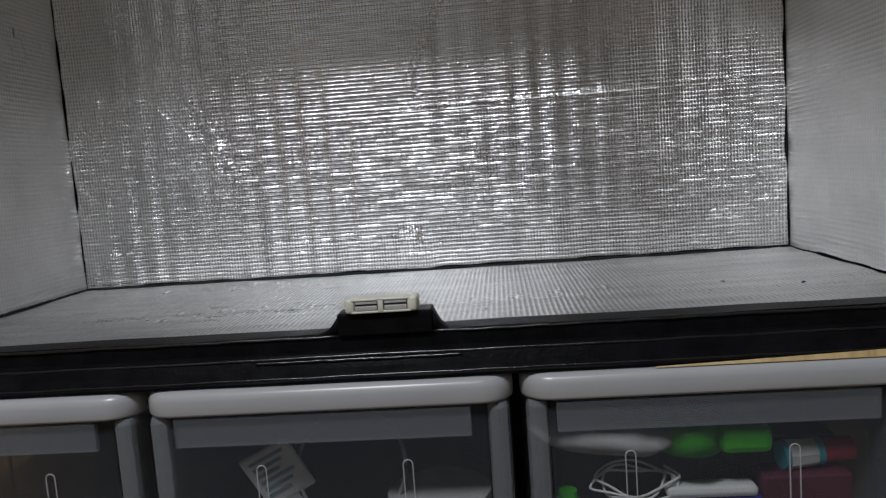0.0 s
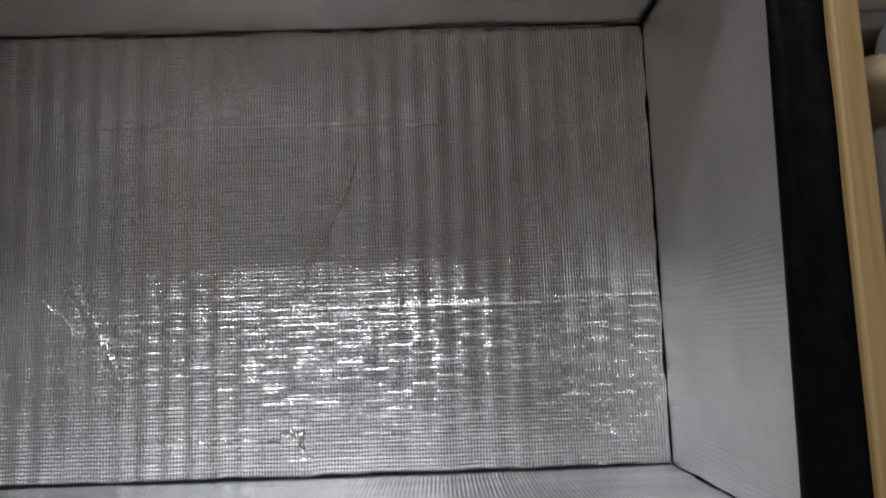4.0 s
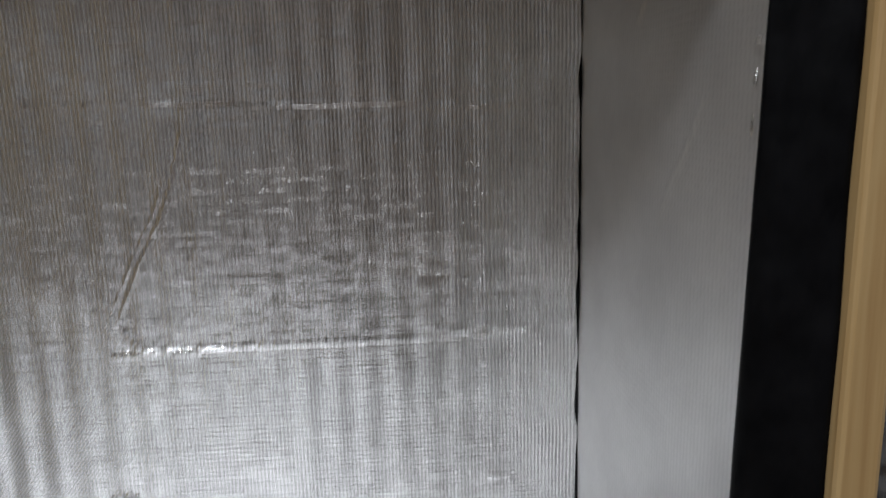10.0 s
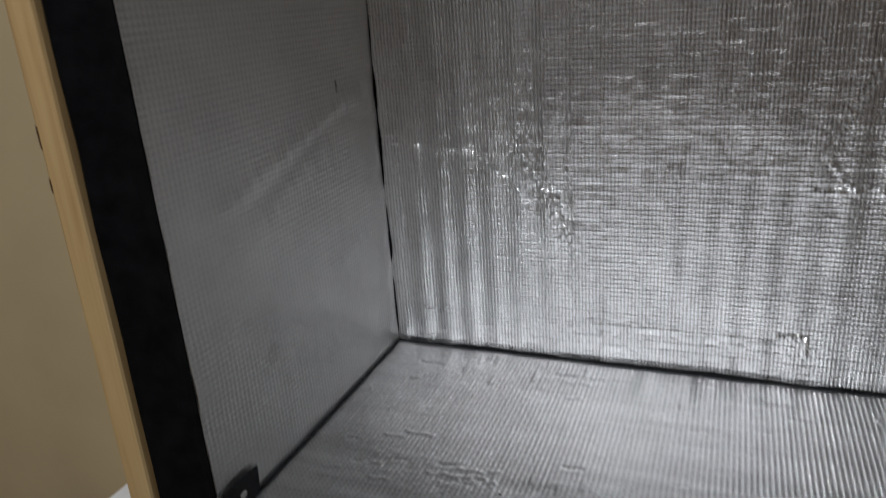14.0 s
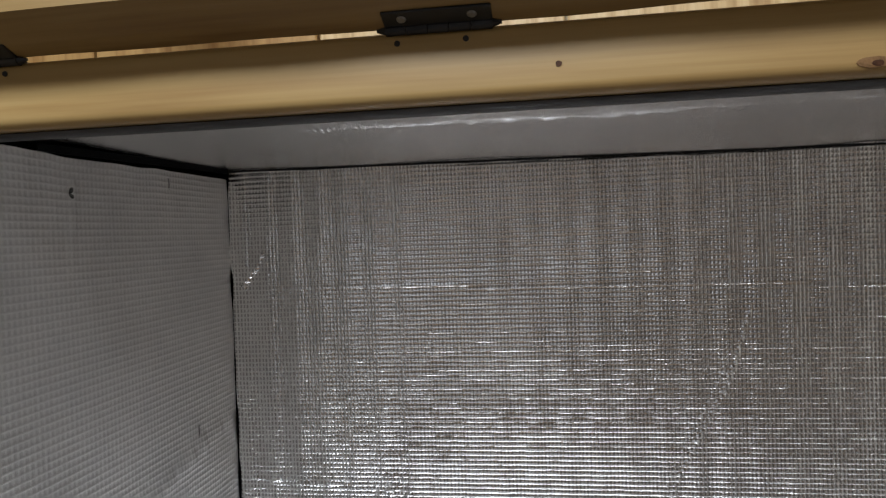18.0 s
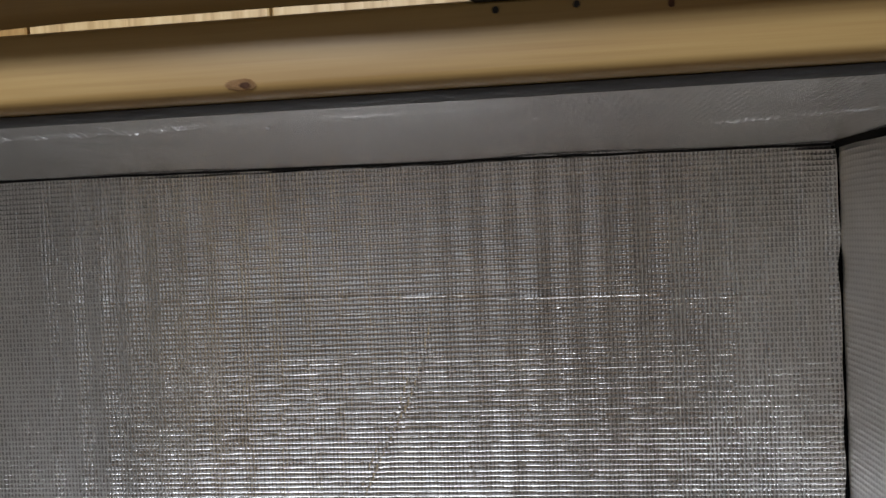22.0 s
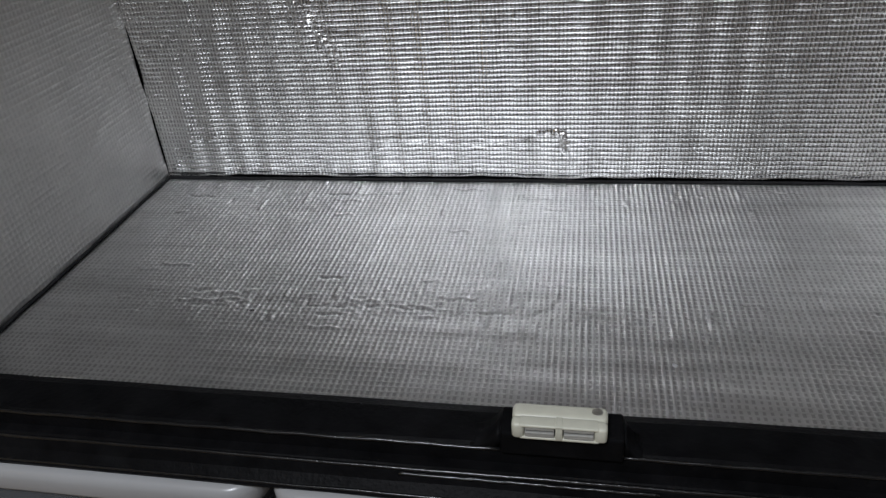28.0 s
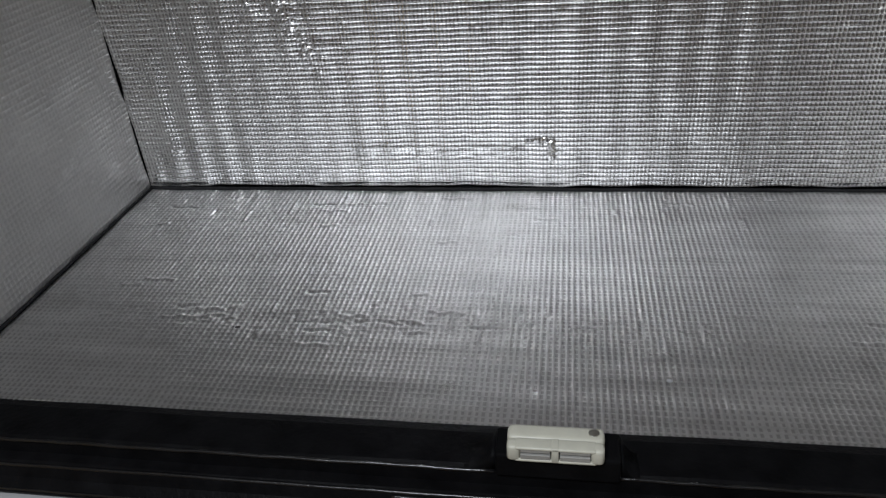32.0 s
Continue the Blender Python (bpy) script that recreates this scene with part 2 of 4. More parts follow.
def box(x0, x1, y0, y1, z0, z1, bevel=0.0, seg=2):
    bm = bmesh.new()
    add_box(bm, x0, x1, y0, y1, z0, z1, bevel, seg)
    return bm


def cyl(bm, a, b, r, r2=None, seg=20, caps=True):
    a, b = Vector(a), Vector(b)
    d = b - a
    m = Matrix.Translation((a + b) / 2) @ d.to_track_quat("Z", "Y").to_matrix().to_4x4()
    bmesh.ops.create_cone(bm, cap_ends=caps, segments=seg, radius1=r, radius2=r if r2 is None else r2, depth=d.length, matrix=m)


def tube(bm, pts, r, seg=8):
    """A round bar along a line of places."""
    pts = [Vector(p) for p in pts]
    rings = []
    for i, p in enumerate(pts):
        d = (pts[min(i + 1, len(pts) - 1)] - pts[max(i - 1, 0)]).normalized()
        n = d.orthogonal().normalized() if i == 0 else (last - d * last.dot(d)).normalized()
        last = n
        w = d.cross(n)
        rings.append([bm.verts.new(p + r * (math.cos(k * math.tau / seg) * n + math.sin(k * math.tau / seg) * w)) for k in range(seg)])
    for a, b in zip(rings, rings[1:]):
        for k in range(seg):
            bm.faces.new((a[k], a[(k + 1) % seg], b[(k + 1) % seg], b[k]))
    for ring in (rings[0][::-1], rings[-1]):
        bm.faces.new(ring)


def sweep_x(profile, x0, x1, step=0.02, wob=0.0, seed=0.0):
    """A closed outline in y and z drawn along x, with a little unevenness."""
    bm = bmesh.new()
    n = max(1, round((x1 - x0) / step))
    rings = []
    for i in range(n + 1):
        x = x0 + (x1 - x0) * i / n
        ring = []
        for j, (y, z) in enumerate(profile):
            d = noise.noise_vector(Vector((x * 14, j * 0.7 + seed, seed))) * wob
            ring.append(bm.verts.new((x, y + d.y, z + d.z)))
        rings.append(ring)
    k = len(profile)
    for a, b in zip(rings, rings[1:]):
        for j in range(k):
            bm.faces.new((a[j], b[j], b[(j + 1) % k], a[(j + 1) % k]))
    bm.faces.new(rings[0])
    bm.faces.new(rings[-1][::-1])
    bmesh.ops.recalc_face_normals(bm, faces=bm.faces)
    return bm


def lattice(i, j, seed):
    """A fixed random number between -1 and 1 for each pair of whole numbers."""
    s = np.sin(i * 127.1 + j * 311.7 + seed * 74.7) * 43758.5453
    return (s - np.floor(s)) * 2 - 1


def ripple(x, y, seed):
    """Smooth random relief between -1 and 1."""
    i, j = np.floor(x), np.floor(y)
    u, v = x - i, y - j
    u, v = u * u * u * (u * (u * 6 - 15) + 10), v * v * v * (v * (v * 6 - 15) + 10)
    top = lattice(i, j, seed) * (1 - u) + lattice(i + 1, j, seed) * u
    low = lattice(i, j + 1, seed) * (1 - u) + lattice(i + 1, j + 1, seed) * u
    return top * (1 - v) + low * v


def bumpy(x, y, s, seed):
    return 0.7 * ripple(x * s, y * s, seed)


def crease(x, y, x0, y0, x1, y1, wide, high):
    """The lift of a fold along a line from one place to another."""
    dx, dy = x1 - x0, y1 - y0
    n = math.hypot(dx, dy)
    t = ((x - x0) * dx + (y - y0) * dy) / (n * n)
    d = ((x - x0) * dy - (y - y0) * dx) / n
    d = d + 0.0015 * ripple(t * 9, x0 * 40 + 0 * t, y0)
    fade = np.clip(np.minimum((1.05 - t) * 12, (t + 0.05) * 12), 0, 1)
    return high * np.exp(-(d / wide) ** 2) * fade * (0.75 + 0.45 * ripple(t * 22 * n / 0.15, 1.3 + 0 * t, x0))


def dents(x, y, places, wide, high):
    """Short sharp folds, each (x, y, length along x, length along y)."""
    z = np.zeros_like(x)
    for px, py, lx, ly, up in places:
        i = (np.abs(x - px) < lx + 3 * wide) & (np.abs(y - py) < ly + 3 * wide)
        dx, dy = np.maximum(np.abs(x[i] - px) - lx, 0), np.maximum(np.abs(y[i] - py - 0.0008 * np.sin((x[i] - px) * 400)) - ly, 0)
        z[i] += up * high * np.exp(-(dx * dx + dy * dy) / wide ** 2)
    return z


def near(x, y, x0, y0, x1, y1, wide):
    """1 on a line, falling to 0 beside it."""
    dx, dy = x1 - x0, y1 - y0
    t = np.clip(((x - x0) * dx + (y - y0) * dy) / (dx * dx + dy * dy), 0, 1)
    return np.exp(-((x - x0 - t * dx) ** 2 + (y - y0 - t * dy) ** 2) / wide ** 2)


def sheet(name, mat, parent, m, w, h, height, wear, rows, cols, edge, pitch, label="", uneven=0.0):
    """A foil sheet over a grid of threads: each thread a rounded ridge, each field between them a small facet with its own tilt.
    rows, cols: the ridges' heights; height(x, y): folds and waves; wear(x, y): how much the facets are tipped."""
    cx, cy = round(w / pitch[0]), round(h / pitch[1])
    nx, ny = cx * len(STEPS_U), cy * len(STEPS_V)
    along = np.append((np.arange(cx)[:, None] + np.array(STEPS_U)).ravel(), cx)
    aloft = np.append((np.arange(cy)[:, None] + np.array(STEPS_V)).ravel(), cy)
    u, v = np.meshgrid(along, aloft)
    x, y = u * (w / cx), v * (h / cy)
    i, j = np.floor(u + 1e-6), np.floor(v + 1e-6)
    fu, fv = u - i, v - j

    def ridge(f, half):
        r = np.clip(1 - np.minimum(f, 1 - f) / half, 0, 1)
        return r * r * (3 - 2 * r)

    ru, rv = ridge(fu, 0.36), ridge(fv, 0.30)
    jr, ir = np.round(v), np.round(u)
    crest = np.floor((x * 245 + 0.9 * ripple(x * 9, y * 3, 4.0)) / math.tau)
    run = 0.97 + 0.07 * lattice(jr, 0 * jr, 1.0) + 0.12 * ripple(x * 50, jr * 1.0, 2.0) + 0.14 * lattice(i, jr, 13.0) + uneven * lattice(crest, jr, 15.0)
    run = run + 2.0 * uneven * (np.mod(jr + 2 * crest, 4) == 0)  # longer floats, staggered like brickwork
    rise = 0.95 + 0.10 * lattice(ir, 0 * ir, 3.0) + 0.20 * ripple(ir * 1.0, y * 60, 4.0) + 0.15 * lattice(ir, j, 14.0)
    weave = np.maximum(rv * rows * np.clip(run, 0.15, 1.6) * (0.76 + 0.24 * ru), ru * cols * np.clip(rise, 0.15, 1.6))
    field = (1 - ru) * (1 - rv)
    worn = wear(x, y)
    tip = (fv - 0.5) * (0.00010 * ripple(i * 0.31, j * 1.0, 5.0) + 0.0004 * worn * lattice(i, j, 6.0))
    tip += (fu - 0.5) * (0.00012 * ripple(i * 1.0, j * 0.31, 7.0) + 0.0004 * worn * lattice(i, j, 8.0))
    z = height(x, y) + weave + tip * field + 0.00016 * worn * ripple(x * 330, y * 330, 9.0)
    gx, gy = u / cx * 2 - 1, v / cy * 2 - 1
    x = x - edge * ripple(3.1 + 0 * y, y * 40, 11.0) * gx ** 9
    y = y - edge * ripple(x * 40, 7.7 + 0 * x, 12.0) * gy ** 9
    co = np.stack((x, y, z), -1).reshape(-1, 3)
    k = np.arange((nx + 1) * (ny + 1)).reshape(ny + 1, nx + 1)
    quads = np.stack((k[:-1, :-1], k[:-1, 1:], k[1:, 1:], k[1:, :-1]), -1).reshape(-1, 4)
    rim = np.concatenate((k[0, :-1], k[:-1, -1], k[-1, :0:-1], k[:0:-1, 0]))
    at = len(co) + np.arange(len(rim))
    skirt = co[rim] - np.array((0, 0, 0.0022))
    quads = np.concatenate((quads, np.stack((np.roll(rim, -1), rim, at, np.roll(at, -1)), -1)))
    co = np.concatenate((co, skirt))
    me = bpy.data.meshes.new(name)
    me.vertices.add(len(co))
    me.vertices.foreach_set("co", co.astype(np.float32).ravel())
    me.loops.add(quads.size)
    me.loops.foreach_set("vertex_index", quads.astype(np.int32).ravel())
    me.polygons.add(len(quads))
    me.polygons.foreach_set("loop_start", np.arange(0, quads.size, 4, dtype=np.int32))
    me.update(calc_edges=True)
    me.materials.append(mat)
    shade(me, True)
    ob = new(name, me)
    ob.parent = parent
    ob.matrix_basis = m
    if label:
        ob["label"] = label
    return ob


# ---- room ----
ROOM = (-1.3, 1.9, -2.3, 0.36, -0.86, 1.5)
X0, X1, Y0, Y1, Z0, Z1 = ROOM


def structure(name, bm, mat, label, category, smooth=False):
    return tagged(part(name, bm, mat, None, "", smooth), label, category, kind="structure")


structure("floor", box(X0 - 0.1, X1 + 0.1, Y0 - 0.1, Y1 + 0.1, Z0 - 0.1, Z0), FLOOR_WOOD, "dark brown wooden room floor", "floor")
structure("ceiling", box(X0 - 0.1, X1 + 0.1, Y0 - 0.1, Y1 + 0.1, Z1, Z1 + 0.1), ROOM_WALL, "pale painted room ceiling", "ceiling")
wall_north = structure("wall_north", box(X0, X1, Y1, Y1 + 0.1, Z0, Z1), WALL_TAN, "tan wall faced with pale wooden panels", "wall")
bm = bmesh.new()
for x0, x1, z0, z1 in ((X0, -1.1, Z0, Z1), (0.5, X1, Z0, Z1), (-1.1, 0.5, Z0, 0.3), (-1.1, 0.5, 1.2, Z1)):
    add_box(bm, x0, x1, Y0 - 0.1, Y0, z0, z1)
structure("wall_south", bm, ROOM_DARK, "plain brown room wall holding the added window", "wall")
# Unseen window, added to house the light that makes the foil glint
win = tagged(new("added_window"), "unseen white-framed window added for glints on the foil", "window", kind="structure")
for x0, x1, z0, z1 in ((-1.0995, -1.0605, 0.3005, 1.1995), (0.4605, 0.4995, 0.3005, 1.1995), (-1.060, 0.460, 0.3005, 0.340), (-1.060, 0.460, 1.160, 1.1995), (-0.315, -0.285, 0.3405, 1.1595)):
    part("added_window_frame", box(x0, x1, Y0 - 0.03, Y0 + 0.005, z0, z1, 0.003), WHITE_PLASTIC, win)
structure("wall_west", box(X0 - 0.1, X0, Y0 - 0.1, Y1 + 0.1, Z0, Z1), WALL_TAN, "plain tan painted room wall", "wall")
structure("wall_east", box(X1, X1 + 0.1, Y0 - 0.1, Y1 + 0.1, Z0, Z1), ROOM_WALL, "plain painted room wall", "wall")

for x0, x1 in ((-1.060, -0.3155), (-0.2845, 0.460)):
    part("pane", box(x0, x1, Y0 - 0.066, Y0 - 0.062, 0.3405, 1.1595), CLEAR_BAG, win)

# pale panels on the wall behind the cabinet
PANEL = 0.2275
for k in range(-3, 6):
    x = 0.302 + PANEL * k
    part("wall_panel", box(x + 0.0015, x + PANEL - 0.0015, Y1 - 0.014, Y1 - 0.001, Z0 + 0.002, Z1 - 0.002, 0.0015, 1), PANEL_PALE if k > -2 else PANEL_TAN, wall_north)

# ceiling lamp
lamp = thing("ceiling_lamp", "round white ceiling lamp hanging close under the ceiling", "lamp", (LAMP[0], LAMP[1], Z1))
bm = bmesh.new()
cyl(bm, (0, 0, -0.03), (0, 0, -0.001), 0.06)
part("canopy", bm, WHITE_PLASTIC, lamp)
bm = bmesh.new()
cyl(bm, (0, 0, -0.125), (0, 0, -0.03), 0.185, 0.12, 40)
part("housing", bm, WHITE_PLASTIC, lamp, smooth=False)

# ---- cabinet ----
W, D, H, YF = 0.75, 0.30, 0.474, -0.010
cab = thing("insulated_cabinet", "pine cabinet lined with silver foil weave, its flap door open", "cabinet", (0, 0, 0))
B = 0.0035  # space behind each foil sheet

part("side_board", box(-0.0565, -0.0365, YF, 0.335, -0.0145, 0.5015, 0.0025), PINE_Z, cab)
part("side_board", box(0.7805, 0.8005, YF, 0.335, -0.0145, 0.5015, 0.0025), PINE_Z, cab)
ROUND = 0.0048  # the rail's rounded lower edge


def rail_y(z):
    """The rail's face at a height."""
    low = 0.4715 + ROUND - z
    return YF if low <= 0 else YF + ROUND - math.sqrt(max(0.0, ROUND ** 2 - low ** 2))


RAIL = [(0.0195, 0.4716), (0.0195, 0.5015), (YF + 0.003, 0.5015), (YF + 0.0009, 0.5006), (YF, 0.4985)]
RAIL += [(rail_y(0.4715 + ROUND * (1 - math.sin(a))), 0.4715 + ROUND * (1 - math.sin(a))) for a in (radians(9 * k) for k in range(11))]
part("top_rail", sweep_x(RAIL, -0.0360, 0.780, 0.02, 0.0), RAIL_PINE, cab, "planed pine rail with knots and old screw holes", True)
part("top_board", box(-0.0360, 0.780, 0.0200, 0.335, 0.4905, 0.5005), PINE_X, cab)
part("back_board", box(-0.0360, 0.780, 0.317, 0.334, -0.012, 0.490), PINE_X, cab)
part("bottom_board", box(-0.0565, 0.8005, -0.0215, 0.335, -0.0225, -0.0150, 0.002), PINE_X, cab)
# foam behind the foil, its front edges wrapped in black tape
part("foam_back", box(-0.0358, 0.7797, 0.3035, 0.3165, -0.0145, 0.4900), BLACK_FOAM, cab)
part("foam_top", box(-0.0358, 0.7797, 0.0215, 0.303, H + 0.0085, 0.4900), BLACK_FOAM, cab)
part("foam_floor", box(-0.0358, 0.7797, 0.0175, 0.303, -0.0148, -B), BLACK_FOAM, cab)


def jamb(x0, x1, seed, low, lean, proud):
    """The taped front edge of a side's foam, softly uneven."""
    bm = bmesh.new()
    n = 40
    rings = []
    for i in range(n + 1):
        z = -0.002 + (H + 0.004) * i / n
        lip = low - lean * z + 0.0008 * noise.noise(Vector((z * 30, 2.0, seed)))
        prof = [(x0, 0.30), (x0, lip), (x0 - proud, lip - 0.0003), (x0 - proud - 0.0002, lip - 0.0020), (x0 - proud + 0.0006, 0.0072), (x0 + 0.003, 0.0058), (x0 + 0.012, 0.0035), (x1 - 0.010, 0.0010), (x1 - 0.003, -0.0035), (x1, -0.0035), (x1, 0.30)]
        if seed > 5:
            prof = [(x1 + x0 - x, y) for x, y in prof]
        ring = []
        for j, (x, y) in enumerate(prof):
            d = noise.noise(Vector((z * 17, j * 0.9, seed))) * 0.0011 if 3 < j < 10 else 0
            ring.append(bm.verts.new((x, y + d, z)))
        rings.append(ring)
    for a, b in zip(rings, rings[1:]):
        for j in range(len(a) - 1):
            bm.faces.new((a[j], b[j], b[j + 1], a[j + 1]))
        bm.faces.new((a[-1], b[-1], b[0], a[0]))
    bm.faces.new(rings[0])
    bm.faces.new(rings[-1])
    bmesh.ops.recalc_face_normals(bm, faces=bm.faces)
    return bm


part("side_edge", jamb(W + B, 0.780, 1.0, 0.0270, 0.042, 0.0048), BLACK_TAPE, cab, "black tape over the side's front edge", True)
part("side_edge", jamb(-0.0360, -B, 8.0, 0.0085, 0.0, 0.0050), BLACK_TAPE, cab, "black tape over the side's front edge", True)
part("top_edge", sweep_x([(0.026, 0.4728), (0.026, 0.4740), (0.0203, 0.4735), (0.0200, 0.4713), (0.001, 0.4712), (0.001, 0.4706), (0.021, 0.4704)], -0.0355, 0.7795, 0.012, 0.0002, 3.0), STRIP_GREY, cab, "dark grey tape under the rail", True)
LEDGE = [(0.0172, -0.0148), (0.0172, 0.0012), (0.010, 0.0038), (-0.0125, 0.0042), (-0.0150, 0.0025), (-0.0155, -0.0060),
         (-0.0210, -0.0066), (-0.0234, -0.0085), (-0.0262, -0.0140), (-0.0310, -0.0180), (-0.0322, -0.0200), (-0.0314, -0.0219), (-0.0220, -0.0223), (-0.0218, -0.0148)]
part("front_ledge", sweep_x(LEDGE, -0.0360, 0.7725, 0.010, 0.0008, 5.0), BLACK_TAPE, cab, "stepped sill wrapped in glossy black tape", False)


# ---- foil lining ----
# folds in the back sheet: from, to, width, height
LONG_FOLDS = ((0.004, 0.371, 0.42, 0.366, 0.0022, 0.0018),
               (0.42, 0.366, 0.748, 0.355, 0.0020, 0.0020),
               (0.006, 0.203, 0.085, 0.196, 0.0020, 0.0030),
               (0.100, 0.188, 0.134, 0.156, 0.0016, 0.0022),
               (0.37, 0.166, 0.60, 0.170, 0.0026, 0.0040),
               (0.60, 0.170, 0.748, 0.172, 0.0022, 0.0026),
               (0.135, 0.195, 0.178, 0.118, 0.0036, 0.0036),
               (0.437, 0.346, 0.425, 0.300, 0.0014, 0.0016),
               (0.425, 0.300, 0.374, 0.195, 0.0016, 0.0020),
               (0.418, 0.300, 0.369, 0.200, 0.0012, 0.0015),
               (0.373, 0.194, 0.388, 0.172, 0.0014, 0.0026),
               (0.010, 0.371, 0.030, 0.400, 0.0022, 0.0060))
FOOT_FOLDS = ((0.20, 0.036, 0.345, 0.034, 0.0024, 0.0026),
               (0.350, 0.041, 0.373, 0.041, 0.0018, 0.0060),
               (0.372, 0.041, 0.371, 0.025, 0.0018, 0.0050),
               (0.03, 0.037, 0.055, 0.037, 0.0020, 0.0030),
               (0.672, 0.039, 0.688, 0.040, 0.0024, 0.0040),
               (0.688, 0.040, 0.694, 0.030, 0.0020, 0.0024))


def back_lift(x, y):
    z = 0.0016 * bumpy(x, y, 7, 1.0) + 0.0005 * bumpy(x, y, 31, 2.0)
    wave = np.sin(x * 245 + 0.9 * ripple(x * 9, y * 3, 4.0)) * (0.95 + 0.35 * ripple(x * 20, y * 9, 5.0))
    left_low = np.clip((0.21 - y) * 9, 0, 1) * np.clip((0.30 - x) * 6, 0, 1)
    flat = 1 - 0.65 * np.clip((0.15 - y) * 10, 0, 1) * np.clip((x - 0.26) * 6, 0, 1)
    z = z + flat * (0.00024 + 0.00012 * np.clip((0.25 - y) * 9, 0, 1) + 0.00009 * np.clip((y - 0.27) * 9, 0, 1)) * wave + 0.00020 * np.sin(x * 267 + 1.2 * ripple(x * 6, y * 3, 6.0)) * left_low
    for fold in LONG_FOLDS + FOOT_FOLDS:
        *line, wide, high = fold
        z = z + crease(x, y, *line, wide, 0.32 * high)
    return z


def back_wear(x, y):
    k = 0.07 + 0.05 * ripple(x * 12, y * 12, 51.0)
    k = k + 3.0 * near(x, y, 0.135, 0.198, 0.180, 0.115, 0.013) + 2.0 * near(x, y, 0.37, 0.168, 0.58, 0.170, 0.006)
    k = k + 1.1 * near(x, y, 0.01, 0.200, 0.10, 0.194, 0.006) + 0.4 * near(x, y, 0.01, 0.369, 0.42, 0.365, 0.005)
    k = k + 1.0 * near(x, y, 0.20, 0.032, 0.385, 0.032, 0.010) + 0.4 * near(x, y, 0.425, 0.30, 0.372, 0.195, 0.005)
    return k + 1.0 * near(x, y, 0.672, 0.038, 0.692, 0.036, 0.006)


FOLDS = random.Random(5)
FLOOR_FOLDS = []
for k in range(150):
    fx, far = FOLDS.uniform(0.03, 0.74), k % 3 == 0
    fy = FOLDS.gauss(0.245, 0.022) if far else FOLDS.gauss(0.092 - 0.04 * max(0.0, fx - 0.45), 0.013)
    flat = FOLDS.random() < 0.62
    FLOOR_FOLDS.append((fx, fy, FOLDS.uniform(0.003, 0.012) if flat else 0.0003, 0.0003 if flat else FOLDS.uniform(0.002, 0.008), FOLDS.choice((1.0, 1.0, -1.0)) * FOLDS.uniform(0.5, 1.2)))


def floor_lift(x, y):
    z = 0.0009 * bumpy(x, y, 8, 11.0) + 0.0004 * bumpy(x, y, 40, 12.0)
    z = z + 0.0007 * bumpy(x * 0.3, y * 2.0, 44, 14.0) * np.clip((0.13 - y) * 12, 0, 1)
    if np.ndim(x):
        z = z + dents(x, y, FLOOR_FOLDS, 0.0013, 0.0007)
    return np.clip(z, -0.0026, 0.0030)


def floor_wear(x, y):
    mid = 0.088 + 0.012 * ripple(x * 6, 0 * x, 2.0) - 0.04 * np.maximum(0.0, x - 0.45)
    k = 0.15 + 1.15 * np.exp(-((y - mid) / 0.020) ** 2) * np.clip((x - 0.02) * 6, 0, 1) * (0.8 + 0.5 * ripple(x * 30, y * 30, 3.0))
    k = k + 0.9 * np.clip((y - 0.19) * 12, 0, 1) * (0.6 + 0.7 * ripple(x * 18, y * 25, 4.0))
    return np.maximum(1.1 * k, 0.08)


def left_lift(x, y):
    z = 0.0012 * bumpy(x, y, 9, 21.0) + 0.0006 * bumpy(x, y * 0.35, 52, 22.0) * np.clip((0.30 - y) * 6, 0.25, 1)
    z = z + crease(x, y, 0.05, 0.205, 0.275, 0.262, 0.008, 0.0017) + crease(x, y, 0.16, 0.05, 0.28, 0.115, 0.009, 0.0010)
    z = z + crease(x, y, 0.08, 0.18, 0.20, 0.225, 0.009, 0.0008) + crease(x, y, 0.12, 0.10, 0.24, 0.13, 0.010, 0.0008)
    return z + crease(x, y, 0.075, 0.40, 0.080, 0.455, 0.004, 0.0012)


def right_lift(x, y):
    z = 0.0010 * bumpy(x, y, 8, 31.0)
    return z + crease(x, y, 0.18, 0.30, 0.23, 0.36, 0.003, 0.0010) + crease(x, y, 0.13, 0.405, 0.15, 0.43, 0.003, 0.0016)


def side_wear(x, y):
    return 0.10 + 0.12 * np.abs(ripple(x * 14, y * 10, 61.0))


def top_lift(x, y):
    z = 0.0016 * bumpy(x, y, 9, 41.0)
    return z + crease(x, y, 0.145, 0.212, 0.345, 0.222, 0.0045, 0.0019) + crease(x, y, 0.30, 0.226, 0.52, 0.234, 0.0040, 0.0009) + crease(x, y, 0.62, 0.14, 0.70, 0.17, 0.004, 0.0014)


def top_wear(x, y):
    return 0.06 + 0.5 * near(x, y, 0.13, 0.210, 0.345, 0.222, 0.010)


def axes(p, ex, ey):
    ex, ey = Vector(ex), Vector(ey)
    m = Matrix((ex, ey, ex.cross(ey))).transposed().to_4x4()
    return Matrix.Translation(p) @ m


